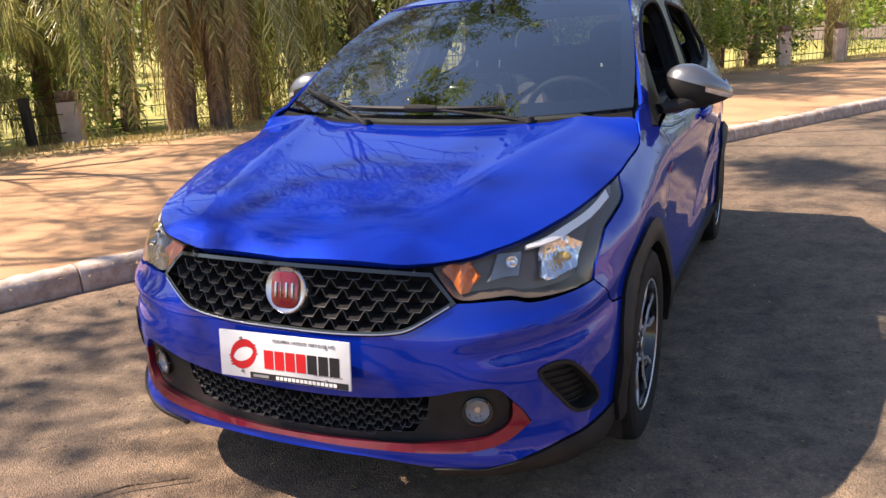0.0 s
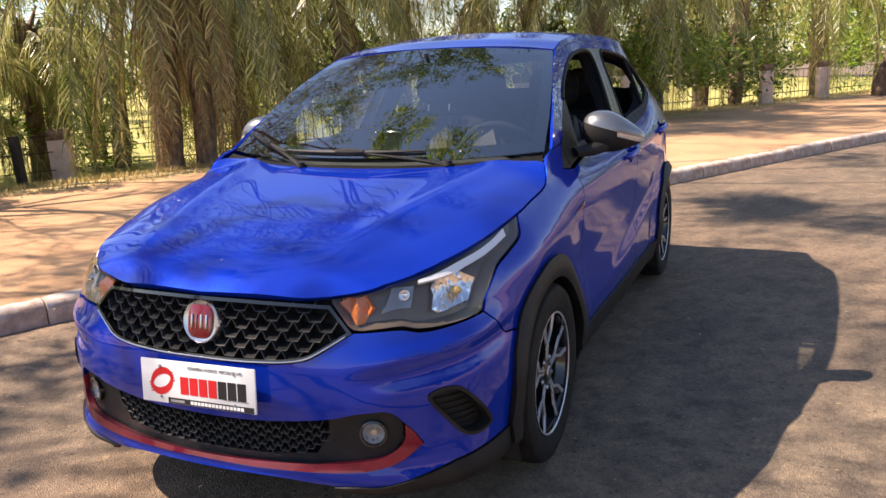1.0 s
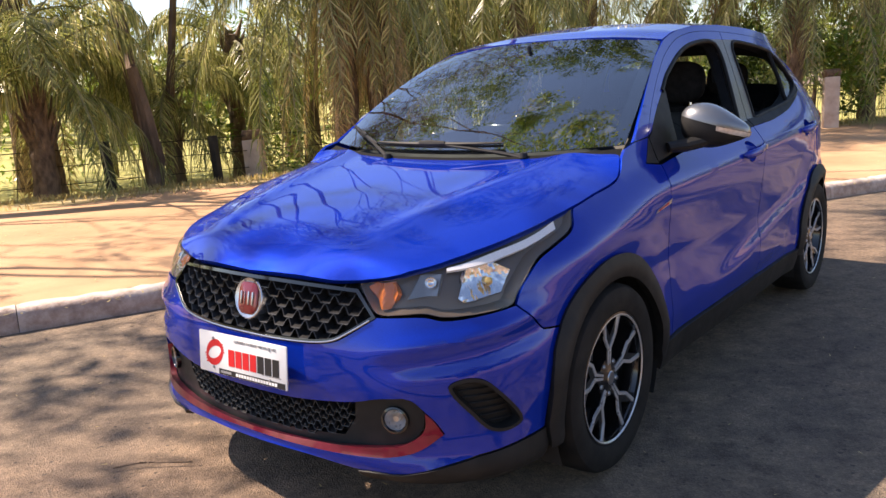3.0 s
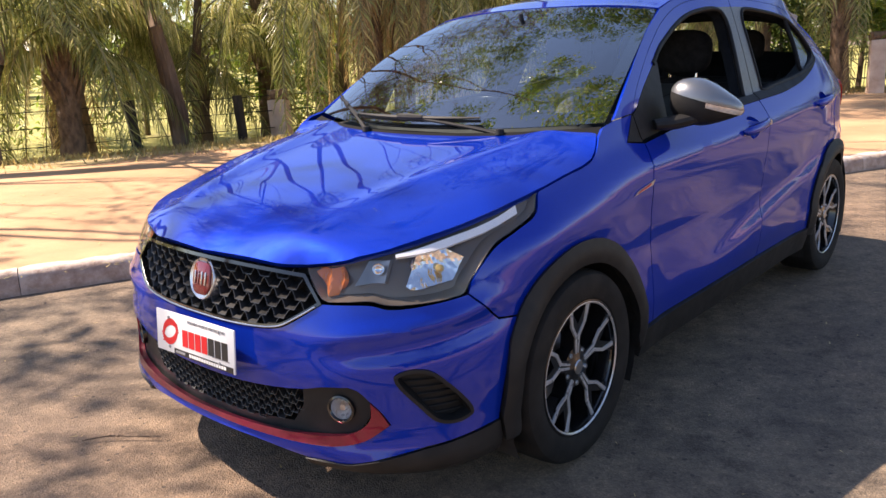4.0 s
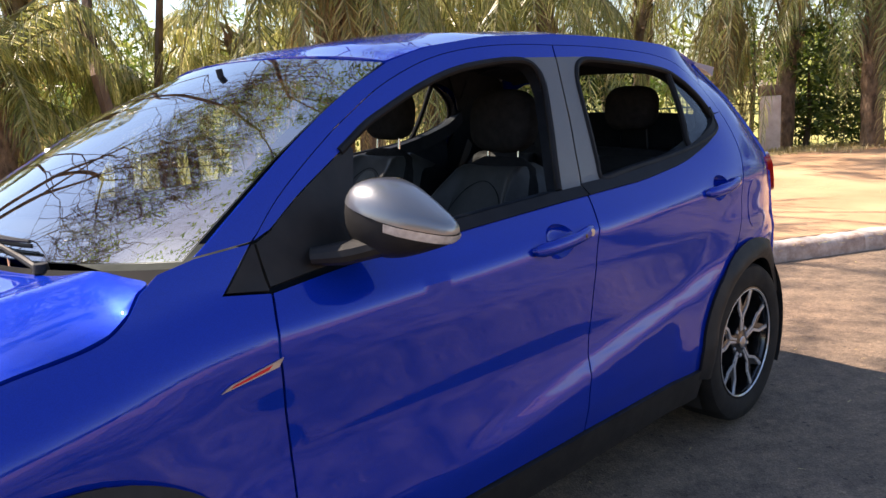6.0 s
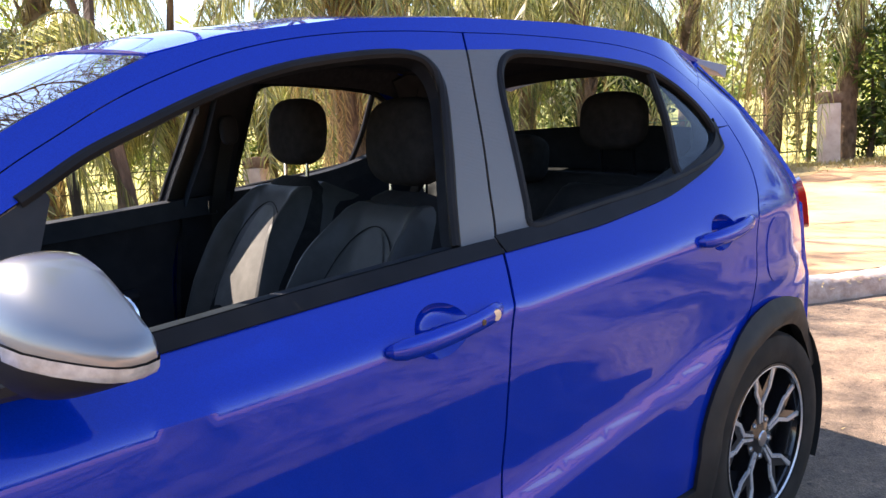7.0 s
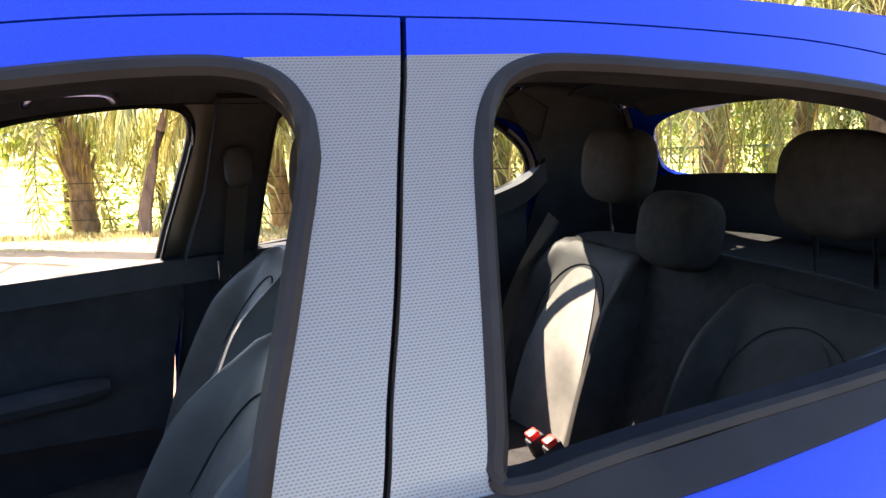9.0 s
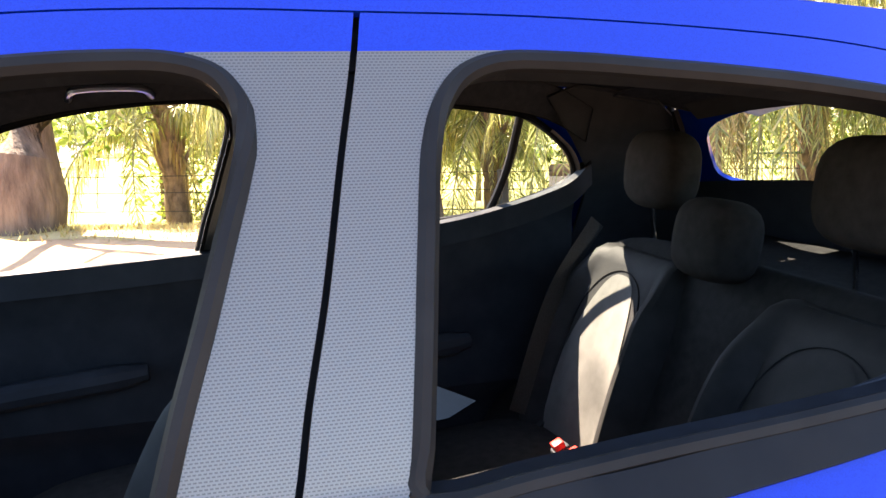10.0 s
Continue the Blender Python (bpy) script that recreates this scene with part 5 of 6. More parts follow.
dc = join(side((.50, .34), (.50, .955), (1.0, .985), (1.56, 1.018), (1.50, .8), (1.44, .34)))
for outl, par in ((dc, front_doors), (join(side((1.50, .34), (1.56, .8), (1.62, 1.02), (1.95, 1.036), (2.30, 1.09), (2.47, 1.13), (2.46, .9), (2.40, .70), (2.26, .52), (2.12, .34))), rear_doors)):
    bm_ = sheet(outl, lambda s, z: Vector((min(body(s, z).x - .045, .70 + .02 * ease(.95, .85, z)) - .03 * ease(.72, .62, z) + .03 * ease(.62, .55, z), body(s, z).y, z)), step=.035, thick=0)
    pair("door_card", bm_, TRIM, par, "black plastic door lining")
    ys = [p[0] for p in outl]
    top_in = [p for p in (belt_front if par is front_doors else belt_rear) if p[0] > sy(.5)]
    for sgn, rise in ((1, .018), (-1, .034)):
        ledge = bmesh.new()
        prev = None
        for s, z in top_in:
            o_ = body(s, z + .022, -.004)
            xi = min(o_.x - .06, .66)
            q = [ledge.verts.new(Vector((sgn * x_, o_.y, z_))) for x_, z_ in ((o_.x, o_.z), (xi + .02, z + rise), (xi, z + rise - .006), (xi - .004, z - .03))]
            if prev:
                for k in range(3):
                    ledge.faces.new((prev[k], q[k], q[k + 1], prev[k + 1]))
            prev = q
        bmesh.ops.recalc_face_normals(ledge, faces=ledge.faces)
        part("door_ledge", ledge, TRIM, par[0 if sgn > 0 else 1])
    a0, a1 = (sy(.80), sy(1.35)) if par is front_doors else (sy(1.75), sy(2.15))
    rest = tube([Vector((.655, float(np.interp(a0 + (a1 - a0) * i / 8, ALONG, LINE[:, 1])), .70 + .05 * i / 8)) for i in range(9)], [.02] + [.032] * 7 + [.02], 10, flat=1.0)
    pair("armrest", rest, TRIM, par)
pillar = join(side((1.535, 1.03), (1.588, 1.20), (1.622, 1.40), (1.76, 1.40), (1.725, 1.20), (1.70, 1.03), (1.70, .36), (1.46, .36), (1.50, .75), (1.53, .93)))
pair("pillar_lining", sheet(pillar, lambda s, z: body(s, max(z, .98), -.05) * Vector((1, 1, 0)) + Vector((0, 0, z)), step=.03, thick=.03), TRIM, car)
rq_in = join(side((2.33, 1.375), (2.42, 1.27), (2.492, 1.17), (2.46, .60), (2.90, .60), (2.86, .98), (2.785, 1.13), (2.68, 1.325), (2.60, 1.380), (2.50, 1.402), (2.40, 1.402)))
pair("rear_pillar_lining", sheet(rq_in, lambda s, z: body(s, z, -.05), step=.04, thick=.01), TRIM, car)
a_in = join([p for p in ws_side[1:]], [(s, z) for s, z in top_front[::-1] if s < sy(1.1)])
pair("front_pillar_lining", sheet(a_in, skin(-.035), step=.03, thick=.008), TRIM, car)
low_in = [(s, z - .052) for s, z in (top_front + top_rear[1:-3]) if s > sy(.95)]
rail_in = join(low_in, [(s, z + .082) for s, z in low_in[::-1]])
pair("roof_rail_lining", sheet(rail_in, skin(-.045), step=.03, thick=.01), HEADLINER, car)
part("grab_handle", tube(spline([(-.512, 1.255, 1.386), (-.475, 1.272, 1.402), (-.468, 1.335, 1.407), (-.475, 1.405, 1.404), (-.508, 1.420, 1.390)], 4), .008, 8), SATIN, car)
# shelf behind the rear seat
part("parcel_shelf", box(1.05, .42, .025, pose(0, 2.70, .985, 3, 0, 0), .008), FABRIC, car)
# dashboard
def dash_f(a, b):
    u = a * 2 - 1
    y, z = ((.30, .97), (.42, .985), (.56, .965), (.66, .925), (.70, .85), (.70, .70), (.60, .52))[round(b * 6)]
    if abs(u - .5) < .24 and 1 <= round(b * 6) <= 3:
        z += .03 * (1 - ((u - .5) / .24) ** 2)
    return Vector((u * .66, y + .02 * u * u, z))


part("dashboard", grid(dash_f, 40, 6), DASHTOP, car, "dark grey dashboard", angle=60)
part("dash_screen", box(.22, .02, .135, pose(0, .60, 1.015, -15, 0, 0), .012), GLOSSBLACK, car, "black infotainment screen")
part("dash_top_pad", pad(.26, .12, .03, pose(0, .50, .99), 3), TRIM, car)
sw = new("steering_wheel")
sw.parent = car
ms = pose(.355, .82, .93, -64, 0, 0)
part("steering_rim", tube([ms @ Vector((.182 * math.cos(t), .182 * math.sin(t), 0)) for t in [2 * math.pi * i / 40 for i in range(40)]], .0145, 10, True), LEATHER, sw, "grey leather wheel rim")
part("steering_boss", pad(.15, .13, .06, ms, 2.6), TRIM, sw)
for a in (0, 180, 270):
    part("steering_spoke", tube([ms @ Vector((.05 * math.cos(radians(a)), .05 * math.sin(radians(a)), 0)), ms @ Vector((.175 * math.cos(radians(a)), .175 * math.sin(radians(a)), 0))], .017, 8, flat=.5), TRIM, sw)
part("steering_column", tube([(.355, .60, .84), (.355, .80, .92)], .05, 12), TRIM, car)
rm = new("rear_view_mirror")
rm.parent = car
part("rear_mirror_shell", pad(.24, .04, .07, pose(0, .86, 1.335, -10, 0, 8), 3), TRIM, rm)
part("rear_mirror_stem", tube([(0, .85, 1.40), (0, .86, 1.345)], .01, 8), TRIM, rm)
part("interior_floor", box(1.25, 2.4, .04, pose(0, 1.5, .36)), TRIM, car)
part("centre_console", box(.20, .95, .22, pose(0, 1.15, .48), .03), TRIM, car)


# ---- ground ----
ASPHALT = material("dusty_worn_asphalt", (0.12, 0.095, 0.08), 0.9)
big, mid, fine = noise_tex(ASPHALT, 0.35, 5), noise_tex(ASPHALT, 2.2, 6, 0.65), noise_tex(ASPHALT, 90, 3, 0.7)
base = ramp(ASPHALT, mid, [(0.30, (0.130, 0.101, 0.076)), (0.52, (0.22, 0.167, 0.117)), (0.72, (0.285, 0.214, 0.144))])
base = mix(ASPHALT, ramp(ASPHALT, big, [(0.42, (0, 0, 0)), (0.62, (0.7, 0.7, 0.7))]), base, (0.29, 0.195, 0.13))
grit = node(ASPHALT, "ShaderNodeTexVoronoi", Scale=170)
link(ASPHALT, coords(ASPHALT), grit.inputs["Vector"])
base = mix(ASPHALT, 0.38, base, ramp(ASPHALT, grit.outputs["Color"], [(0.1, (0.2, 0.19, 0.18)), (0.6, (0.75, 0.72, 0.70)), (1.0, (1.7, 1.6, 1.5))]), "MULTIPLY")
stones = node(ASPHALT, "ShaderNodeTexVoronoi", Scale=52)
link(ASPHALT, coords(ASPHALT), stones.inputs["Vector"])
base = mix(ASPHALT, 0.32, base, ramp(ASPHALT, stones.outputs["Color"], [(0.15, (0.35, 0.34, 0.33)), (0.5, (0.9, 0.9, 0.9)), (0.85, (1.1, 1.1, 1.1)), (1.0, (2.0, 1.9, 1.8))]), "MULTIPLY")
base = mix(ASPHALT, 0.6, base, ramp(ASPHALT, noise_tex(ASPHALT, 9, 8, 0.75), [(0.35, (0.45, 0.43, 0.42)), (0.5, (1.0, 1.0, 1.0)), (0.68, (1.45, 1.4, 1.3))]), "MULTIPLY")
pits = node(ASPHALT, "ShaderNodeTexVoronoi", Scale=21)
link(ASPHALT, coords(ASPHALT), pits.inputs["Vector"])
pit = math_node(ASPHALT, "MULTIPLY", math_node(ASPHALT, "LESS_THAN", pits.outputs["Distance"], 0.17), math_node(ASPHALT, "GREATER_THAN", noise_tex(ASPHALT, 6, 3), 0.53))
base = mix(ASPHALT, math_node(ASPHALT, "MULTIPLY", pit, 0.75), base, (0.055, 0.043, 0.034))
colour(ASPHALT, base)
bump(ASPHALT, math_node(ASPHALT, "ADD", grit.outputs["Distance"], math_node(ASPHALT, "MULTIPLY", fine, 0.6)), 0.7, 0.006)
SOIL = material("bare_orange_soil", (0.42, 0.23, 0.11), 0.95)
colour(SOIL, ramp(SOIL, noise_tex(SOIL, 1.1, 6, 0.6), [(0.25, (0.37, 0.205, 0.105)), (0.55, (0.52, 0.31, 0.165)), (0.8, (0.61, 0.39, 0.225))]))
bump(SOIL, noise_tex(SOIL, 40, 5, 0.7), 0.5, 0.01)
GRASSLAND = material("dry_sunlit_lawn", (0.3, 0.3, 0.08), 0.95)
colour(GRASSLAND, ramp(GRASSLAND, noise_tex(GRASSLAND, 0.7, 7, 0.65), [(0.3, (0.30, 0.29, 0.075)), (0.55, (0.46, 0.42, 0.13)), (0.8, (0.56, 0.46, 0.20))]))
bump(GRASSLAND, noise_tex(GRASSLAND, 60, 4, 0.7), 0.8, 0.03)
DRYGRASS = material("straw_covered_soil", (0.5, 0.36, 0.17), 0.95)
colour(DRYGRASS, ramp(DRYGRASS, noise_tex(DRYGRASS, 2.2, 7, 0.7), [(0.3, (0.36, 0.24, 0.10)), (0.5, (0.54, 0.39, 0.18)), (0.75, (0.66, 0.52, 0.28))]))
bump(DRYGRASS, noise_tex(DRYGRASS, 70, 4, 0.7), 0.8, 0.02)
KERB = material("whitewashed_kerb_concrete", (0.5, 0.47, 0.43), 0.9)
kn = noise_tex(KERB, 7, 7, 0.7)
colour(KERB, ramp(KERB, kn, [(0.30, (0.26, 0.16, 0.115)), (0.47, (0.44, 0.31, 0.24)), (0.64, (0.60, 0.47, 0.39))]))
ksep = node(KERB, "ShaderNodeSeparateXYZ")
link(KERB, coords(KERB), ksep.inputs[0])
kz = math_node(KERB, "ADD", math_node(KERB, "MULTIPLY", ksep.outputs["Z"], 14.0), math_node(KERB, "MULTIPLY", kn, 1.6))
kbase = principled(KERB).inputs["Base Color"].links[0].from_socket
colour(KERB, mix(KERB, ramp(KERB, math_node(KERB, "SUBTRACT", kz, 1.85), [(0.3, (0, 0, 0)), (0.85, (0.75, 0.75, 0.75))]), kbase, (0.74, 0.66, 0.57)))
bump(KERB, noise_tex(KERB, 60, 5, 0.7), 0.6, 0.006)
BARK = varied(material("brown_bark", (0.12, 0.08, 0.055), 0.95), (0.075, 0.048, 0.033), (0.21, 0.145, 0.10), 9, None, 22, 1.0, 0.04, (1, 1, 0.25))
PALMBARK = varied(material("fibrous_palm_bark", (0.13, 0.09, 0.06), 0.95), (0.085, 0.055, 0.036), (0.30, 0.20, 0.13), 13, None, 18, 1.0, 0.05, (1, 1, 0.5))


def leaf_material(name, a, b, dry=None):
    m = material(name, a, 0.5)
    inf = node(m, "ShaderNodeNewGeometry")
    col = ramp(m, inf.outputs["Random Per Island"], [(0.0, a), (0.7, b), (1.0, dry or b)])
    info = node(m, "ShaderNodeObjectInfo")
    col = mix(m, 1.0, col, ramp(m, info.outputs["Random"], [(0.0, (0.60, 0.66, 0.56)), (0.35, (0.9, 0.93, 0.88)), (0.7, (1.0, 1.0, 1.0)), (1.0, (1.3, 1.25, 1.1))]), "MULTIPLY")
    colour(m, col)
    principled(m).inputs["Roughness"].default_value = 0.3
    t = node(m, "ShaderNodeBsdfTranslucent")
    link(m, col, t.inputs[0])
    mx = node(m, "ShaderNodeMixShader")
    mx.inputs[0].default_value = 0.45
    out = m.node_tree.nodes["Material Output"]
    link(m, principled(m).outputs[0], mx.inputs[1])
    link(m, t.outputs[0], mx.inputs[2])
    link(m, mx.outputs[0], out.inputs[0])
    return m


FROND = leaf_material("palm_leaf_green", (0.13, 0.145, 0.04), (0.42, 0.42, 0.13), (0.74, 0.64, 0.32))
DRYFROND = leaf_material("dry_palm_leaf", (0.30, 0.21, 0.09), (0.52, 0.37, 0.17), (0.62, 0.46, 0.24))
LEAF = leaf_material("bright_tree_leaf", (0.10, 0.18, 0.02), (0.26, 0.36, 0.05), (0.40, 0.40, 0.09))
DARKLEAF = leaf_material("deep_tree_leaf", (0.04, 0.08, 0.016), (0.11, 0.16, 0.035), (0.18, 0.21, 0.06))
# paler copy of LEAF: the far trees' sun glare is in its colour
PALELEAF = leaf_material("sun_paled_tree_leaf", (0.24, 0.30, 0.06), (0.44, 0.46, 0.14), (0.55, 0.52, 0.22))
STRAW = leaf_material("dry_straw", (0.44, 0.31, 0.13), (0.62, 0.47, 0.22), (0.50, 0.44, 0.16))


def kerb_x(y):
    return -2.607 + .437 * y + .00577 * y * y


def kerb_frame(y):
    t = Vector((.437 + .01154 * y, 1, 0)).normalized()
    return Vector((kerb_x(y), y, 0)), t, Vector((-t.y, t.x, 0))


def from_kerb(y, d, z=0.0):
    p, t, n = kerb_frame(y)
    return p + n * d + Vector((0, 0, z))


def verge_z(d):
    return float(np.interp(d, [0, .14, 1, 4, 5.2, 6.1, 7, 9, 30, 200], [.125, .125, .14, .17, .15, .05, -.10, -.22, -.30, -.35]))


def ground_z(x, y):
    return verge_z(max(0.0, .9 * (kerb_x(y) - x)))


bm = bmesh.new()
ys = [-400, -150, -60] + list(range(-30, 31, 2)) + [60, 150, 400]
g = [[bm.verts.new((x, y, -.012 if x > kerb_x(max(-14, min(34, y))) - 3 else -.6)) for y in ys] for x in ys]
for i in range(len(ys) - 1):
    for j in range(len(ys) - 1):
        bm.faces.new((g[i][j], g[i + 1][j], g[i + 1][j + 1], g[i][j + 1]))
tagged(part("ground", bm, ASPHALT), "dusty worn asphalt road surface with grit and stains", "road", kind="structure")

steps_y = [-14 + i * .5 for i in range(97)]


def band_sheet(d0, d1, n, lift=0.0, wave=0.0, rough_=0.012):
    b = bmesh.new()
    rows = []
    for y in steps_y:
        rowv = []
        for k in range(n + 1):
            d = d0 + (d1 - d0) * k / n
            if k in (0, n) and wave:
                d += wave * (noise.noise(Vector((y * .8, d0 + k, 3))))
            p = from_kerb(y, d, verge_z(d) + lift)
            if d0 > .2 or k > 0:
                p.z += rough_ * noise.noise(Vector((p.x * 1.3, p.y * 1.3, 0)))
            rowv.append(b.verts.new(p))
        rows.append(rowv)
    for r1, r2 in zip(rows, rows[1:]):
        for k in range(n):
            b.faces.new((r1[k + 1], r1[k], r2[k], r2[k + 1]))
    b.normal_update()
    return b


tagged(part("verge_soil", band_sheet(.125, 5.6, 14), SOIL), "bare orange soil verge with scattered debris", "soil", kind="structure")
tagged(part("verge_grass", band_sheet(4.5, 7.2, 8, .003, .9, .012), DRYGRASS), "strip of dry yellow grass", "grass", kind="structure")
bm = bmesh.new()
rows = []
for y in steps_y:
    rows.append([bm.verts.new(from_kerb(y, d, verge_z(d))) for d in (5.55, 6.1, 6.6, 7, 8, 9, 14, 30, 120)])
for r1, r2 in zip(rows, rows[1:]):
    for k in range(8):
        bm.faces.new((r1[k + 1], r1[k], r2[k], r2[k + 1]))
tagged(part("park_lawn", bm, GRASSLAND), "sunlit yellow-green park lawn", "lawn", kind="structure")

bm = bmesh.new()
rows = [[bm.verts.new((x + .25 * noise.noise(Vector((yy * .35, x, 2))), yy, z)) for x, z in ((6.2, -.006), (6.6, .03), (9, .06), (16, .10), (40, .1))] for yy in range(-40, 41, 2)]
for r1, r2 in zip(rows, rows[1:]):
    for k in range(4):
        bm.faces.new((r1[k], r1[k + 1], r2[k + 1], r2[k]))
tagged(part("far_verge", bm, SOIL), "bare sandy soil across the road", "soil", kind="structure")

# dry grass blades and litter on the verge
rnd = random.Random(5)


def blades(count, place, size, mat_, name, label, flat=False):
    b = bmesh.new()
    for _ in range(count):
        p = place()
        h = size * rnd.uniform(.5, 1.3)
        a = rnd.uniform(0, 2 * math.pi)
        d = Vector((math.cos(a), math.sin(a), 0))
        tip = p + d * h * (.9 if flat else .55) + Vector((0, 0, h * (.08 if flat else .8)))
        w = d.cross(Vector((0, 0, 1))) * h * .10
        b.faces.new((b.verts.new(p - w), b.verts.new(p + w), b.verts.new(tip)))
    return tagged(part(name, b, mat_), label, "grass", kind="stuff")


def on_verge(d0, d1, y0=-6, y1=26):
    def f():
        y, d = rnd.uniform(y0, y1), rnd.triangular(d0, d1, (d0 + d1) / 2)
        return from_kerb(y, d, verge_z(d) + .008)
    return f


blades(26000, on_verge(4.2, 7.6), .085, STRAW, "dry_grass", "short dry straw-coloured grass along the fence")
blades(2200, on_verge(.2, 5), .05, STRAW, "soil_litter", "scattered dry leaf litter on the soil", True)
blades(900, on_verge(-.25, .0), .06, STRAW, "gutter_litter", "dry leaves gathered along the kerb", True)


def on_road():
    return Vector((rnd.uniform(-2, 4), rnd.uniform(-2, 7), .0))


blades(420, on_road, .028, STRAW, "road_litter", "small bits of dry leaf on the road", True)
twig = tube(spline([(-.66, -.93, 0), (-.60, -.86, .006), (-.52, -.80, .004), (-.45, -.75, .003)], 4), .0028, 6)
tagged(part("twig", twig, BARK), "thin dry brown twig lying on the road", "twig")

# ---- kerb of separate stones ----
kerb_root = tagged(thing("kerb", "whitewashed worn concrete kerb beside the road", "kerb"), kind="structure")
stone_len = .98
b = bmesh.new()
prof = [(0.0, -.05), (0.004, .03), (0.012, .075), (0.022, .098), (0.038, .115), (.060, .125), (.090, .130), (.125, .128), (.13, -.05)]
NS = 14
rng = random.Random(9)
for var in range(1):
    rows = []
    for i in range(NS + 1):
        y = -stone_len / 2 + .001 + (stone_len - .002) * i / NS
        rows.append([b.verts.new((-d + .009 * noise.noise(Vector((i * 1.1, z * 14, var))), y, z + .010 * noise.noise(Vector((i * .9, d * 20, 7))))) for d, z in prof])
    for r1, r2 in zip(rows, rows[1:]):
        for k in range(len(prof) - 1):
            b.faces.new((r1[k], r2[k], r2[k + 1], r1[k + 1]))
    b.faces.new(rows[0])
    b.faces.new(rows[-1][::-1])
bmesh.ops.recalc_face_normals(b, faces=b.faces)
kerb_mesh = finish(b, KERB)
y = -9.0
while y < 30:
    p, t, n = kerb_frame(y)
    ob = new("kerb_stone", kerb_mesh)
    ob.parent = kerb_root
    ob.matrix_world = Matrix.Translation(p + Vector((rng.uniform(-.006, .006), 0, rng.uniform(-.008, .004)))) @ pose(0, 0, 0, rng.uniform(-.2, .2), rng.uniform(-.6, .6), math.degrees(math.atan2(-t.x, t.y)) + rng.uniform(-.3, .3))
    y += stone_len * t.y


# ---- palms ----
STEMS = varied(material("palm_leaf_stalk", (0.16, 0.15, 0.05), 0.6), (0.11, 0.11, 0.03), (0.26, 0.22, 0.09), 5)


def frond(bmf, base, yaw, length, rise, droop, rn, leaflet=.42, stem=None, n=18, per=5, spread=1.0):
    """One palm leaf: it arches out, then hangs, with herring-bone leaflets along the stalk."""
    d = Vector((math.cos(yaw), math.sin(yaw), 0))
    side_v = d.cross(Vector((0, 0, 1)))
    pts = []
    for i in range(n + 1):
        t = i / n
        pts.append(base + d * length * spread * (t * .92 - .34 * t ** 2.6) + side_v * .12 * math.sin(t * 3 + yaw) + Vector((0, 0, length * (rise * t - droop * t ** 2.0))))
    if stem is not None:
        stem.append((pts, [.02 * (1 - .85 * i / n) + .002 for i in range(n + 1)]))
    for i in range(2, n):
        along = (pts[i + 1] - pts[i]).normalized()
        across = along.cross(Vector((0, 0, 1)).lerp(d, .3)).normalized()
        for q in range(per):
            t = (i + q / per) / n
            p = pts[i].lerp(pts[i + 1], q / per)
            for sg in (-1, 1):
                ln = leaflet * math.sin(math.pi * min(1, .16 + t * .82)) ** .6 * rn.uniform(.75, 1.2)
                out = (across * sg * rn.uniform(.35, .75) + along * rn.uniform(.2, .55) + Vector((0, 0, -rn.uniform(.15, .75)))).normalized()
                m = p + out * ln * .50
                e = m + (out * .45 + Vector((0, 0, -rn.uniform(.6, 1.1)))).normalized() * ln * .55
                w = along * rn.uniform(.008, .0135) + across * rn.uniform(-.005, .005)
                a, b_, c, dd, ee = (bmf.verts.new(x) for x in (p - w * .5, p + w * .5, m + w, m - w, e))
                bmf.faces.new((a, b_, c, dd))
                bmf.faces.new((dd, c, ee))


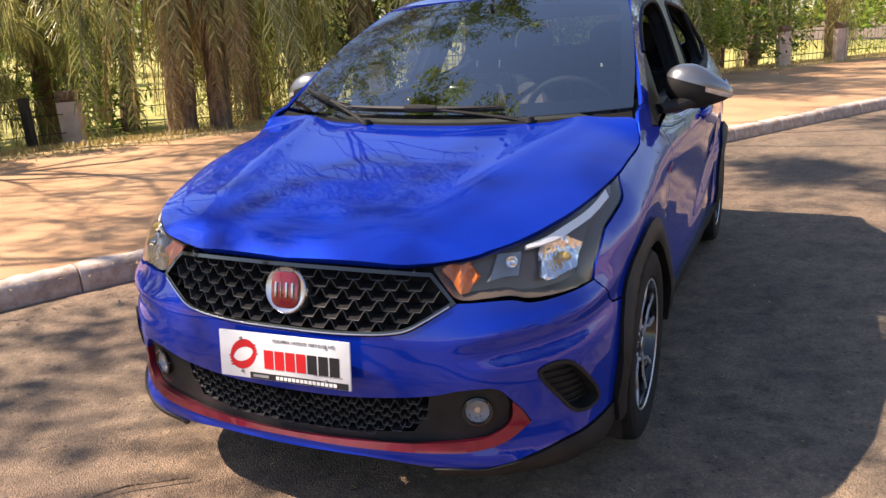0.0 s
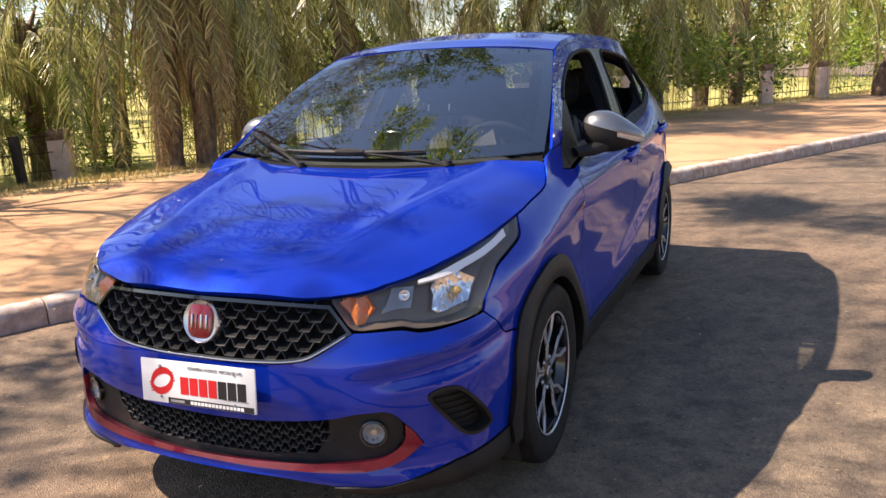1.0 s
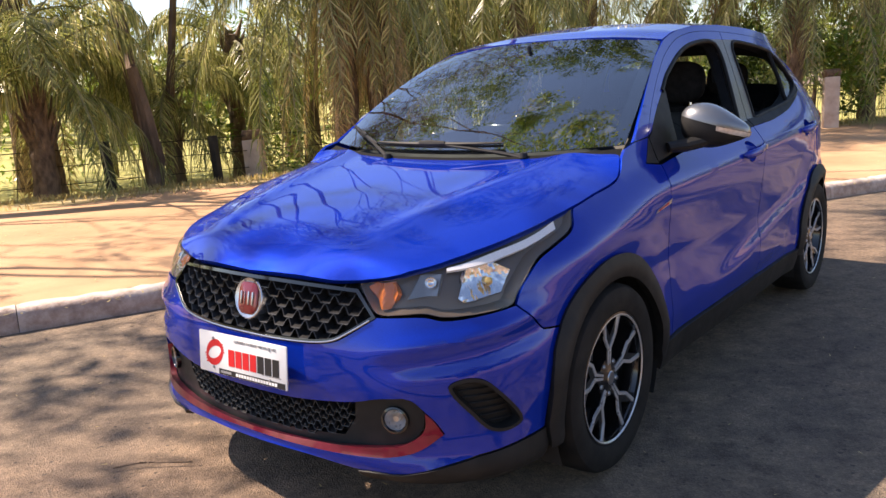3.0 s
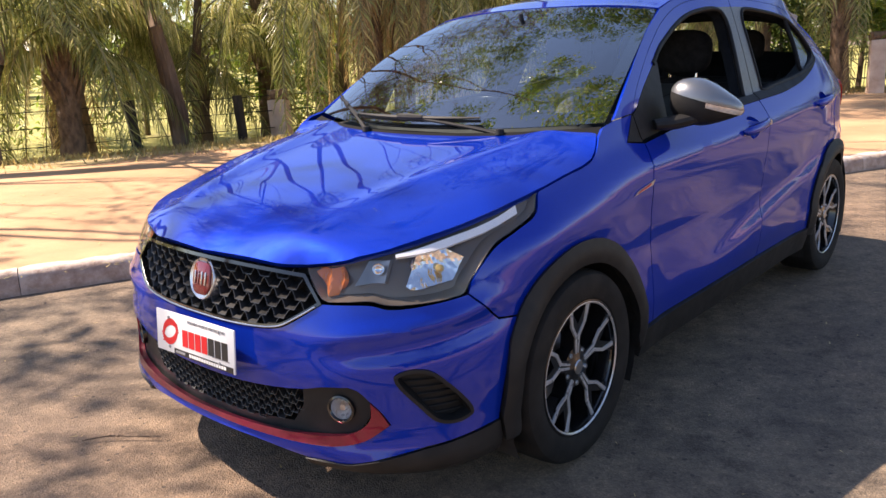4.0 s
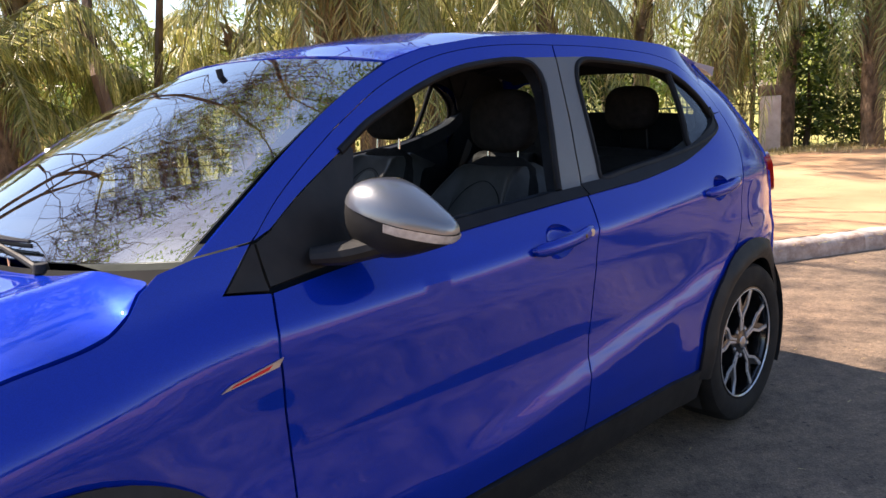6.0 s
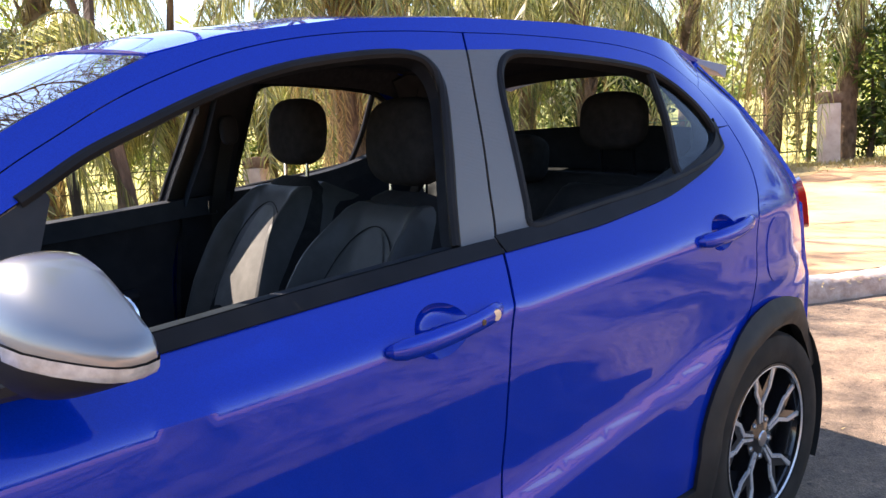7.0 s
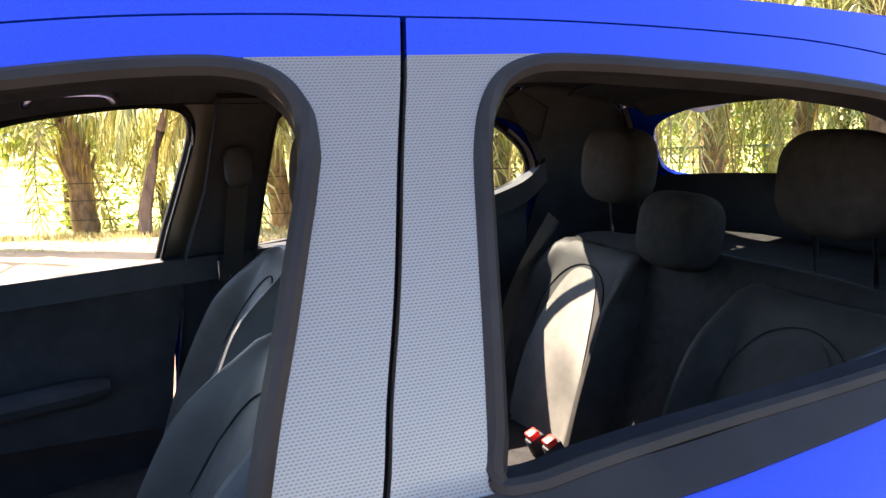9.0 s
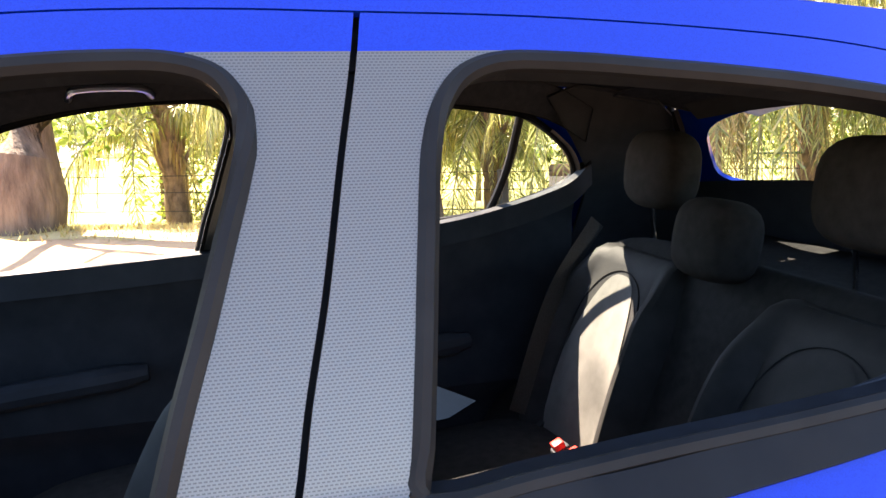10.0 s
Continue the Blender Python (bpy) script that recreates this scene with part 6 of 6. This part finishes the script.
def palm(name_seed, height, fronds, length, lean=0.0, dry=5, leaflet=.6, hang=9):
    rn = random.Random(name_seed)
    root = thing("palm_tree", "palm with brown fibrous trunk and long drooping fronds beside the fence", "palm", "palms along the fence")
    tp = [(lean * (t ** 1.5) * height + .04 * noise.noise(Vector((t * 4, name_seed, 0))), .05 * noise.noise(Vector((t * 4, 3, name_seed))), height * t - .15 * (1 - t)) for t in [i / 18 for i in range(19)]]
    part("trunk", tube(tp, [.15 - .04 * (i / 18) + .03 * rn.random() + (.08 if i == 0 else 0) for i in range(19)], 12), PALMBARK, root)
    top = Vector(tp[-1])
    boots = None
    for k in range(34):
        a, z = rn.uniform(0, 6.28), rn.uniform(.45, 1.0)
        p0 = Vector((lean * (z ** 1.5) * height, 0, height * z)) + Vector((math.cos(a), math.sin(a), 0)) * .12
        t_ = tube([p0, p0 + Vector((math.cos(a) * .13, math.sin(a) * .13, .30))], [.05, .012], 5)
        boots = t_ if boots is None else merge(boots, t_)
    tagged(part("leaf_base_fibre", boots, PALMBARK, root), kind="stuff")
    def leaf(mat_, yaw, at, long_, rise, droop, size, label, spread=1.0):
        g, st = bmesh.new(), []
        frond(g, at, yaw, long_, rise, droop, rn, size, st, 18, 5, spread)
        for pts, rad in st:
            rings = [[g.verts.new(p + Vector((r * math.cos(q), r * math.sin(q), r * .6 * math.sin(q * 2)))) for q in (0, 2.1, 4.2)] for p, r in zip(pts[::2], rad[::2])]
            for r1, r2 in zip(rings, rings[1:]):
                for q in range(3):
                    g.faces.new((r1[q], r1[(q + 1) % 3], r2[(q + 1) % 3], r2[q])).material_index = 1
        part("frond", g, mat_, root, label, False).data.materials.append(STEMS)
    for k in range(fronds):
        up = rn.random() ** 1.2
        leaf(FROND, k * 2.39996 + rn.uniform(-.2, .2), top + Vector((0, 0, rn.uniform(-.25, .25))), length * rn.uniform(.8, 1.15), .15 + .95 * up, (1.10 - .15 * up) * rn.uniform(.9, 1.15), leaflet, "")
    for k in range(hang):
        # outer fronds that hang nearly to the ground
        leaf(FROND, k * 2.39996 + 1.1 + rn.uniform(-.3, .3), top + Vector((0, 0, rn.uniform(-.3, .1))), height * rn.uniform(.95, 1.25), rn.uniform(.15, .45), rn.uniform(.95, 1.2), leaflet, "")
    for k in range(dry):
        leaf(DRYFROND, rn.uniform(0, 6.28), top + Vector((0, 0, -.3)), length * rn.uniform(.75, 1.3), -.35, .65, .42, "dead straw-coloured frond", rn.uniform(.2, .5))
    return root


protos = [palm(11, 2.9, 15, 3.0, .03, 2, .60, 6), palm(23, 2.5, 14, 2.7, -.06, 3, .56, 6), palm(37, 3.6, 15, 3.2, .05, 3, .62, 6), palm(41, 1.6, 22, 2.6, .02, 1, .5, 5), palm(53, 3.4, 11, 2.6, .04, 22, .5, 3)]
PALMS = [(-8.4, 2.7, 3, 40, 1.0), (-9.6, 3.4, 1, 70, 1.0), (-9.3, 5.2, 3, 0, .9), (-6.2, 6.0, 4, 15, .95), (-5.85, 6.3, 4, 130, .9), (-6.75, 6.55, 0, 250, 1.12), (-9.7, 6.8, 1, 160, 1.0), (-6.9, 8.4, 1, 300, 1.0), (-5.6, 9.8, 0, 220, 1.0),
         (-4.5, 13.1, 4, 90, .95), (-3.3, 12.9, 2, 10, 1.0), (-1.9, 12.7, 0, 140, .95), (-1.2, 15.2, 0, 250, 1.0), (.2, 17.8, 2, 20, 1.0), (-10.6, .9, 3, 280, 1.1), (-12.2, 4.2, 2, 45, 1.1),
         (-9.0, 11.5, 1, 0, 1.2), (-6.5, 13.8, 2, 70, 1.1), (-.8, 19.8, 1, 310, 1.2), (-10.6, -2.6, 1, 60, 1.0), (2.0, 22.5, 0, 80, 1.1), (-7.3, 10.3, 2, 75, .95)]
used = set()
for x, y, k, rz, sc in PALMS:
    # distance from the kerb sets the ground height
    d = abs(.9 * (x - kerb_x(y)))
    at = pose(x, y, verge_z(d) - .04, 0, 0, rz)
    if k not in used:
        used.add(k)
        protos[k].matrix_world = at
        protos[k].scale = (sc, sc, sc)
    else:
        c = copy_thing(protos[k], at)
        c.scale = (sc, sc, sc)


# ---- broad-leaved trees ----
def leaf_quad(lv, c, size, rn):
    a = Vector((rn.uniform(-1, 1), rn.uniform(-1, 1), rn.uniform(-.7, .7))).normalized() * size * rn.uniform(.6, 1.3)
    u = a.cross(Vector((rn.uniform(-1, 1), rn.uniform(-1, 1), 1))).normalized() * size * .42
    lv.faces.new([lv.verts.new(c + q) for q in (-a, u * .8, a, -u * .8)])


def tree(seed, at, leaves, leaf_size, mat_, label, r0=.28, fork=2.6, toward=(0, 0), levels=5, clump=.16, keep=(.62, .82), share=.6, fine=.002, lean=(.05, 0)):
    rn = random.Random(seed)
    root = thing("tree", label, "tree")
    limbs, tips = [], []

    def grow(p, d, length, r, lev):
        n = 5
        pts, rad = [p], [r]
        for i in range(n):
            d = (d + Vector((rn.uniform(-.22, .22), rn.uniform(-.22, .22), rn.uniform(-.10, .16)))).normalized()
            pts.append(pts[-1] + d * length / n)
            rad.append(r * (1 - .42 * (i + 1) / n) * (1.25 if lev == 0 and i == 0 else 1))
        limbs.append((pts, rad))
        if lev >= levels:
            tips.extend(pts[1:])
            return
        if lev >= levels - 1:
            tips.extend(pts[3:])
        for k in range(rn.choice((2, 3, 3)) if lev < 3 else 3):
            a = rn.uniform(0, 6.28)
            sp = rn.uniform(.45, .95)
            nd = (d + Vector((math.cos(a) * sp, math.sin(a) * sp, rn.uniform(-.05, .35)))).normalized()
            nd = (nd + Vector((toward[0], toward[1], 0)) * .22).normalized()
            q = pts[-1] if k < 2 else pts[rn.choice((3, 4))]
            grow(q, nd, length * rn.uniform(*keep), max(fine, rad[-1] * rn.uniform(.6, .8)), lev + 1)
    grow(Vector((0, 0, -.2)), Vector((*lean, 1)).normalized(), fork, r0, 0)
    bmt = bmesh.new()
    for pts, rad in limbs:
        ns = 12 if rad[0] > .1 else 5 if rad[0] > .02 else 3
        b_ = tube(pts, rad, ns, caps=False)
        me_ = bpy.data.meshes.new("tmp")
        b_.to_mesh(me_)
        b_.free()
        bmt.from_mesh(me_)
        bpy.data.meshes.remove(me_)
    part("trunk", bmt, BARK, root)
    lv = bmesh.new()
    sub = rn.sample(tips, max(1, int(len(tips) * share)))
    for _ in range(leaves):
        leaf_quad(lv, rn.choice(sub) + Vector((rn.gauss(0, clump), rn.gauss(0, clump), rn.gauss(0, clump * .8))), leaf_size, rn)
    tagged(part("crown", lv, mat_, root), kind="stuff")
    root.matrix_world = pose(at[0], at[1], ground_z(at[0], at[1]))
    return root


tree(3, (-8.5, -.65, .1), 2400, .06, LEAF, "large shade tree with thick brown trunk and sparse leaves", .34, 2.6, (.5, .15), 7, .14, (.68, .86), fine=.008)
tree(8, (-10.4, -4.2, .1), 2700, .08, LEAF, "shade tree with spreading thin branches and sparse leaves", .26, 2.6, (.45, .3), 6, .12, (.66, .86), .12)
tree(21, (-9.5, -.6, .1), 700, .08, LEAF, "tall brown-barked tree beside the lawn", .20, 2.8, (.35, .45), 6, .2, (.70, .92))
tree(27, (-7.65, 3.75, .1), 1800, .05, LEAF, "slender leaning tree with bare thin branches", .10, 3.0, (.25, .15), 7, .14, (.66, .84), fine=.007)
tree(33, (-9.6, 8.4, .1), 2600, .08, LEAF, "tree with many thin branches behind the palms", .15, 3.2, (.15, .0), 7, .16, (.66, .84), fine=.010)
tree(45, (-7.6, 14.6, .1), 7000, .09, DARKLEAF, "tall tree with a high leafy crown behind the palms", .17, 5.4, (.1, -.1), 5, .16, (.62, .82), .4)
tree(47, (-11.4, 9.6, .1), 7000, .09, DARKLEAF, "tall tree with a high leafy crown on the lawn", .18, 5.6, (.2, .0), 5, .16, (.62, .82), .4)
tree(52, (-9.2, 5.2, .1), 4600, .10, LEAF, "tall slender tree with a high clumped crown behind the palms", .060, 8.0, (.3, -.3), 4, .28, (.45, .64), .2)
tree(57, (-8.0, 1.6, .1), 900, .06, LEAF, "small tree with many bare thin twigs beside the lawn", .070, 2.3, (.45, .1), 7, .14, (.70, .86), .3, .0075)
tree(66, (-8.5, 4.25, .1), 3000, .07, LEAF, "tall slender leaning tree with a high open crown", .055, 8.2, (.3, -.1), 3, .20, (.30, .42), .3, .008, (.42, -.16))
tree(64, (-5.4, -6.2, .1), 3800, .075, LEAF, "tall spreading tree with fine twigs and clumped leaves", .20, 4.6, (.65, .5), 6, .18, (.62, .84), .18, .007)
tree(15, (3.3, 19.6, .1), 5000, .09, LEAF, "slender street tree with thin pale branches", .16, 2.2, (0, 0), 4, .25)


# bushes behind the fence and the far trees of the park
def bush(seed, at, size, count, leaf, mat_, label):
    rn = random.Random(seed)
    root = thing("bush", label, "bush")
    lv = bmesh.new()
    blobs = [(Vector((rn.gauss(0, size * .35), rn.gauss(0, size * .35), size * rn.uniform(.25, 1.0))), size * rn.uniform(.22, .42)) for _ in range(9)]
    for _ in range(count):
        c, r = rn.choice(blobs)
        v = Vector((rn.gauss(0, 1), rn.gauss(0, 1), rn.gauss(0, 1))).normalized() * r * rn.uniform(.6, 1.05)
        p = c + v
        leaf_quad(lv, Vector((p.x, p.y, max(.02, p.z))), leaf, rn)
    tagged(part("foliage", lv, mat_, root), kind="stuff")
    st = tube([(0, 0, -.1), (.05, .02, size * .4), (.0, .05, size * .8)], [.06, .04, .02], 6)
    part("stem", st, BARK, root)
    root.matrix_world = pose(at[0], at[1], ground_z(at[0], at[1]))
    return root


BUSHES = [(-10.4, 7.6, 2.0, LEAF), (-8.8, 10.2, 2.4, LEAF), (-12.5, 6.0, 2.6, LEAF), (-6.6, 11.2, 1.8, DARKLEAF), (-5.0, 15.5, 3.0, DARKLEAF), (-2.4, 16.0, 2.8, LEAF), (-.4, 17.2, 2.2, DARKLEAF), (-3.2, 13.6, 1.7, DARKLEAF), (-1.0, 14.2, 1.5, LEAF), (.9, 20.5, 2.6, LEAF), (3.6, 24.5, 3.4, LEAF), (-12.2, .6, 2.2, LEAF), (-13.6, 3.6, 2.8, LEAF)]
for i, (x, y, sz_, mt) in enumerate(BUSHES):
    bush(60 + i, (x, y, .05), sz_, 2600, .085, mt, "leafy bright green bush behind the fence" if mt is LEAF else "dense dark green bush behind the fence")


def woods(seed, count, d0, d1, y0, y1, hmax, leaf, mat_, name, label):
    rn = random.Random(seed)
    lv = bmesh.new()
    crowns = []
    for _ in range(150):
        y, d = rn.uniform(y0, y1), rn.uniform(d0, d1)
        h = rn.uniform(.35, 1.0) * hmax
        crowns.append((from_kerb(y, d, 0) + Vector((0, 0, h * rn.uniform(.35, .7))), h * rn.uniform(.25, .45)))
    for _ in range(count):
        c, r = rn.choice(crowns)
        v = Vector((rn.gauss(0, 1), rn.gauss(0, 1), rn.gauss(0, 1))).normalized() * r * rn.uniform(.55, 1.08)
        p = c + Vector((v.x * 1.25, v.y * 1.25, v.z))
        if p.z > .05:
            leaf_quad(lv, p, leaf * rn.uniform(.7, 1.3), rn)
    return tagged(part(name, lv, mat_), label, "woods", kind="stuff")


# bright look of these trees comes from their paled leaf colour
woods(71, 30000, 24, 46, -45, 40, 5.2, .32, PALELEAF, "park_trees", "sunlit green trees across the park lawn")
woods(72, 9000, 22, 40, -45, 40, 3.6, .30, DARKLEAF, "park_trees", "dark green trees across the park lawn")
woods(73, 24000, 5, 22, 27, 60, 12.0, .26, LEAF, "roadside_trees", "green trees further along the road")

woods(74, 34000, -75, -38, -60, 70, 13.0, .45, DARKLEAF, "opposite_trees", "low green trees far across the road")

# ---- fence: posts and pickets ----
POSTMAT = varied(material("weathered_concrete_post", (0.6, 0.5, 0.42), 0.9), (0.56, 0.40, 0.31), (0.78, 0.64, 0.54), 6, None, 50, 0.4, 0.004)
LOGMAT = varied(material("weathered_log_end", (0.20, 0.12, 0.07), 0.9), (0.12, 0.07, 0.045), (0.28, 0.18, 0.11), 20)
GREENPAINT = varied(material("faded_green_fence_paint", (0.07, 0.13, 0.075), 0.6), (0.05, 0.10, 0.06), (0.12, 0.17, 0.10), 20)
DARKPOST = varied(material("dark_stained_post", (0.03, 0.025, 0.02), 0.8), (0.018, 0.015, 0.012), (0.05, 0.04, 0.03), 10)


def stone_post(x, y, h, w, rz):
    root = thing("fence_post", "weathered pale concrete fence post with a short log on top", "fence post", "posts of the park fence")
    part("shaft", box(w, w * .8, h + .2, pose(0, 0, h / 2 - .1), .012), POSTMAT, root)
    part("log_cap", lathe([(0, -w * .55), (w * .30, -w * .55), (w * .32, -w * .5), (w * .32, w * .5), (w * .30, w * .55), (0, w * .55)], 16), LOGMAT, root).matrix_local = pose(0, 0, h + w * .22, 0, 0, 20)
    root.matrix_world = pose(x, y, ground_z(x, y), 1, -1, rz)


for x, y, h, w in ((-7.8, 5.6, .66, .27), (.9, 17.4, .75, .26), (2.1, 19.0, .75, .26), (-1.3, 12.6, .85, .24), (-3.2, 12.2, .9, .30), (-5.0, 9.2, .75, .26)):
    stone_post(x, y, h, w, 25)
for x, y in ((-8.0, 3.35), (-7.6, 4.75), (-9.6, 1.9)):
    root = thing("fence_post", "short dark wooden post by the verge", "fence post", "dark posts")
    part("shaft", box(.10, .10, .75, pose(0, 0, .30), .01), DARKPOST, root)
    root.matrix_world = pose(x, y, ground_z(x, y) + .02, 1.5, -2, 10)
fence = tagged(thing("fence", "faded green metal picket fence behind the palms", "fence"), kind="structure")
pk = finish(box(.012, .012, .92, pose(0, 0, .46)), GREENPAINT, False)
y = 4.6
while y < 30:
    p = from_kerb(y, 7.4)
    ob = new("picket", pk)
    ob.parent = fence
    ob.matrix_world = Matrix.Translation(p + Vector((0, 0, verge_z(7.4) - .02))) @ pose(0, 0, 0, rng.uniform(-1.5, 1.5), rng.uniform(-1.5, 1.5), 0)
    y += .15
for hz in (.30, .92):
    part("rail", tube([from_kerb(4.5 + i * .85, 7.4, verge_z(7.4) - .02 + hz) for i in range(31)], .014, 6), GREENPAINT, fence)
wire = tagged(thing("wire_fence", "thin wire fence along the lawn", "fence"), kind="structure")
for hz in (.25, .5, .72):
    part("wire", tube([from_kerb(-8 + i, 7.0, verge_z(7.0) + hz) for i in range(14)], .006, 5), DARKPOST, wire)
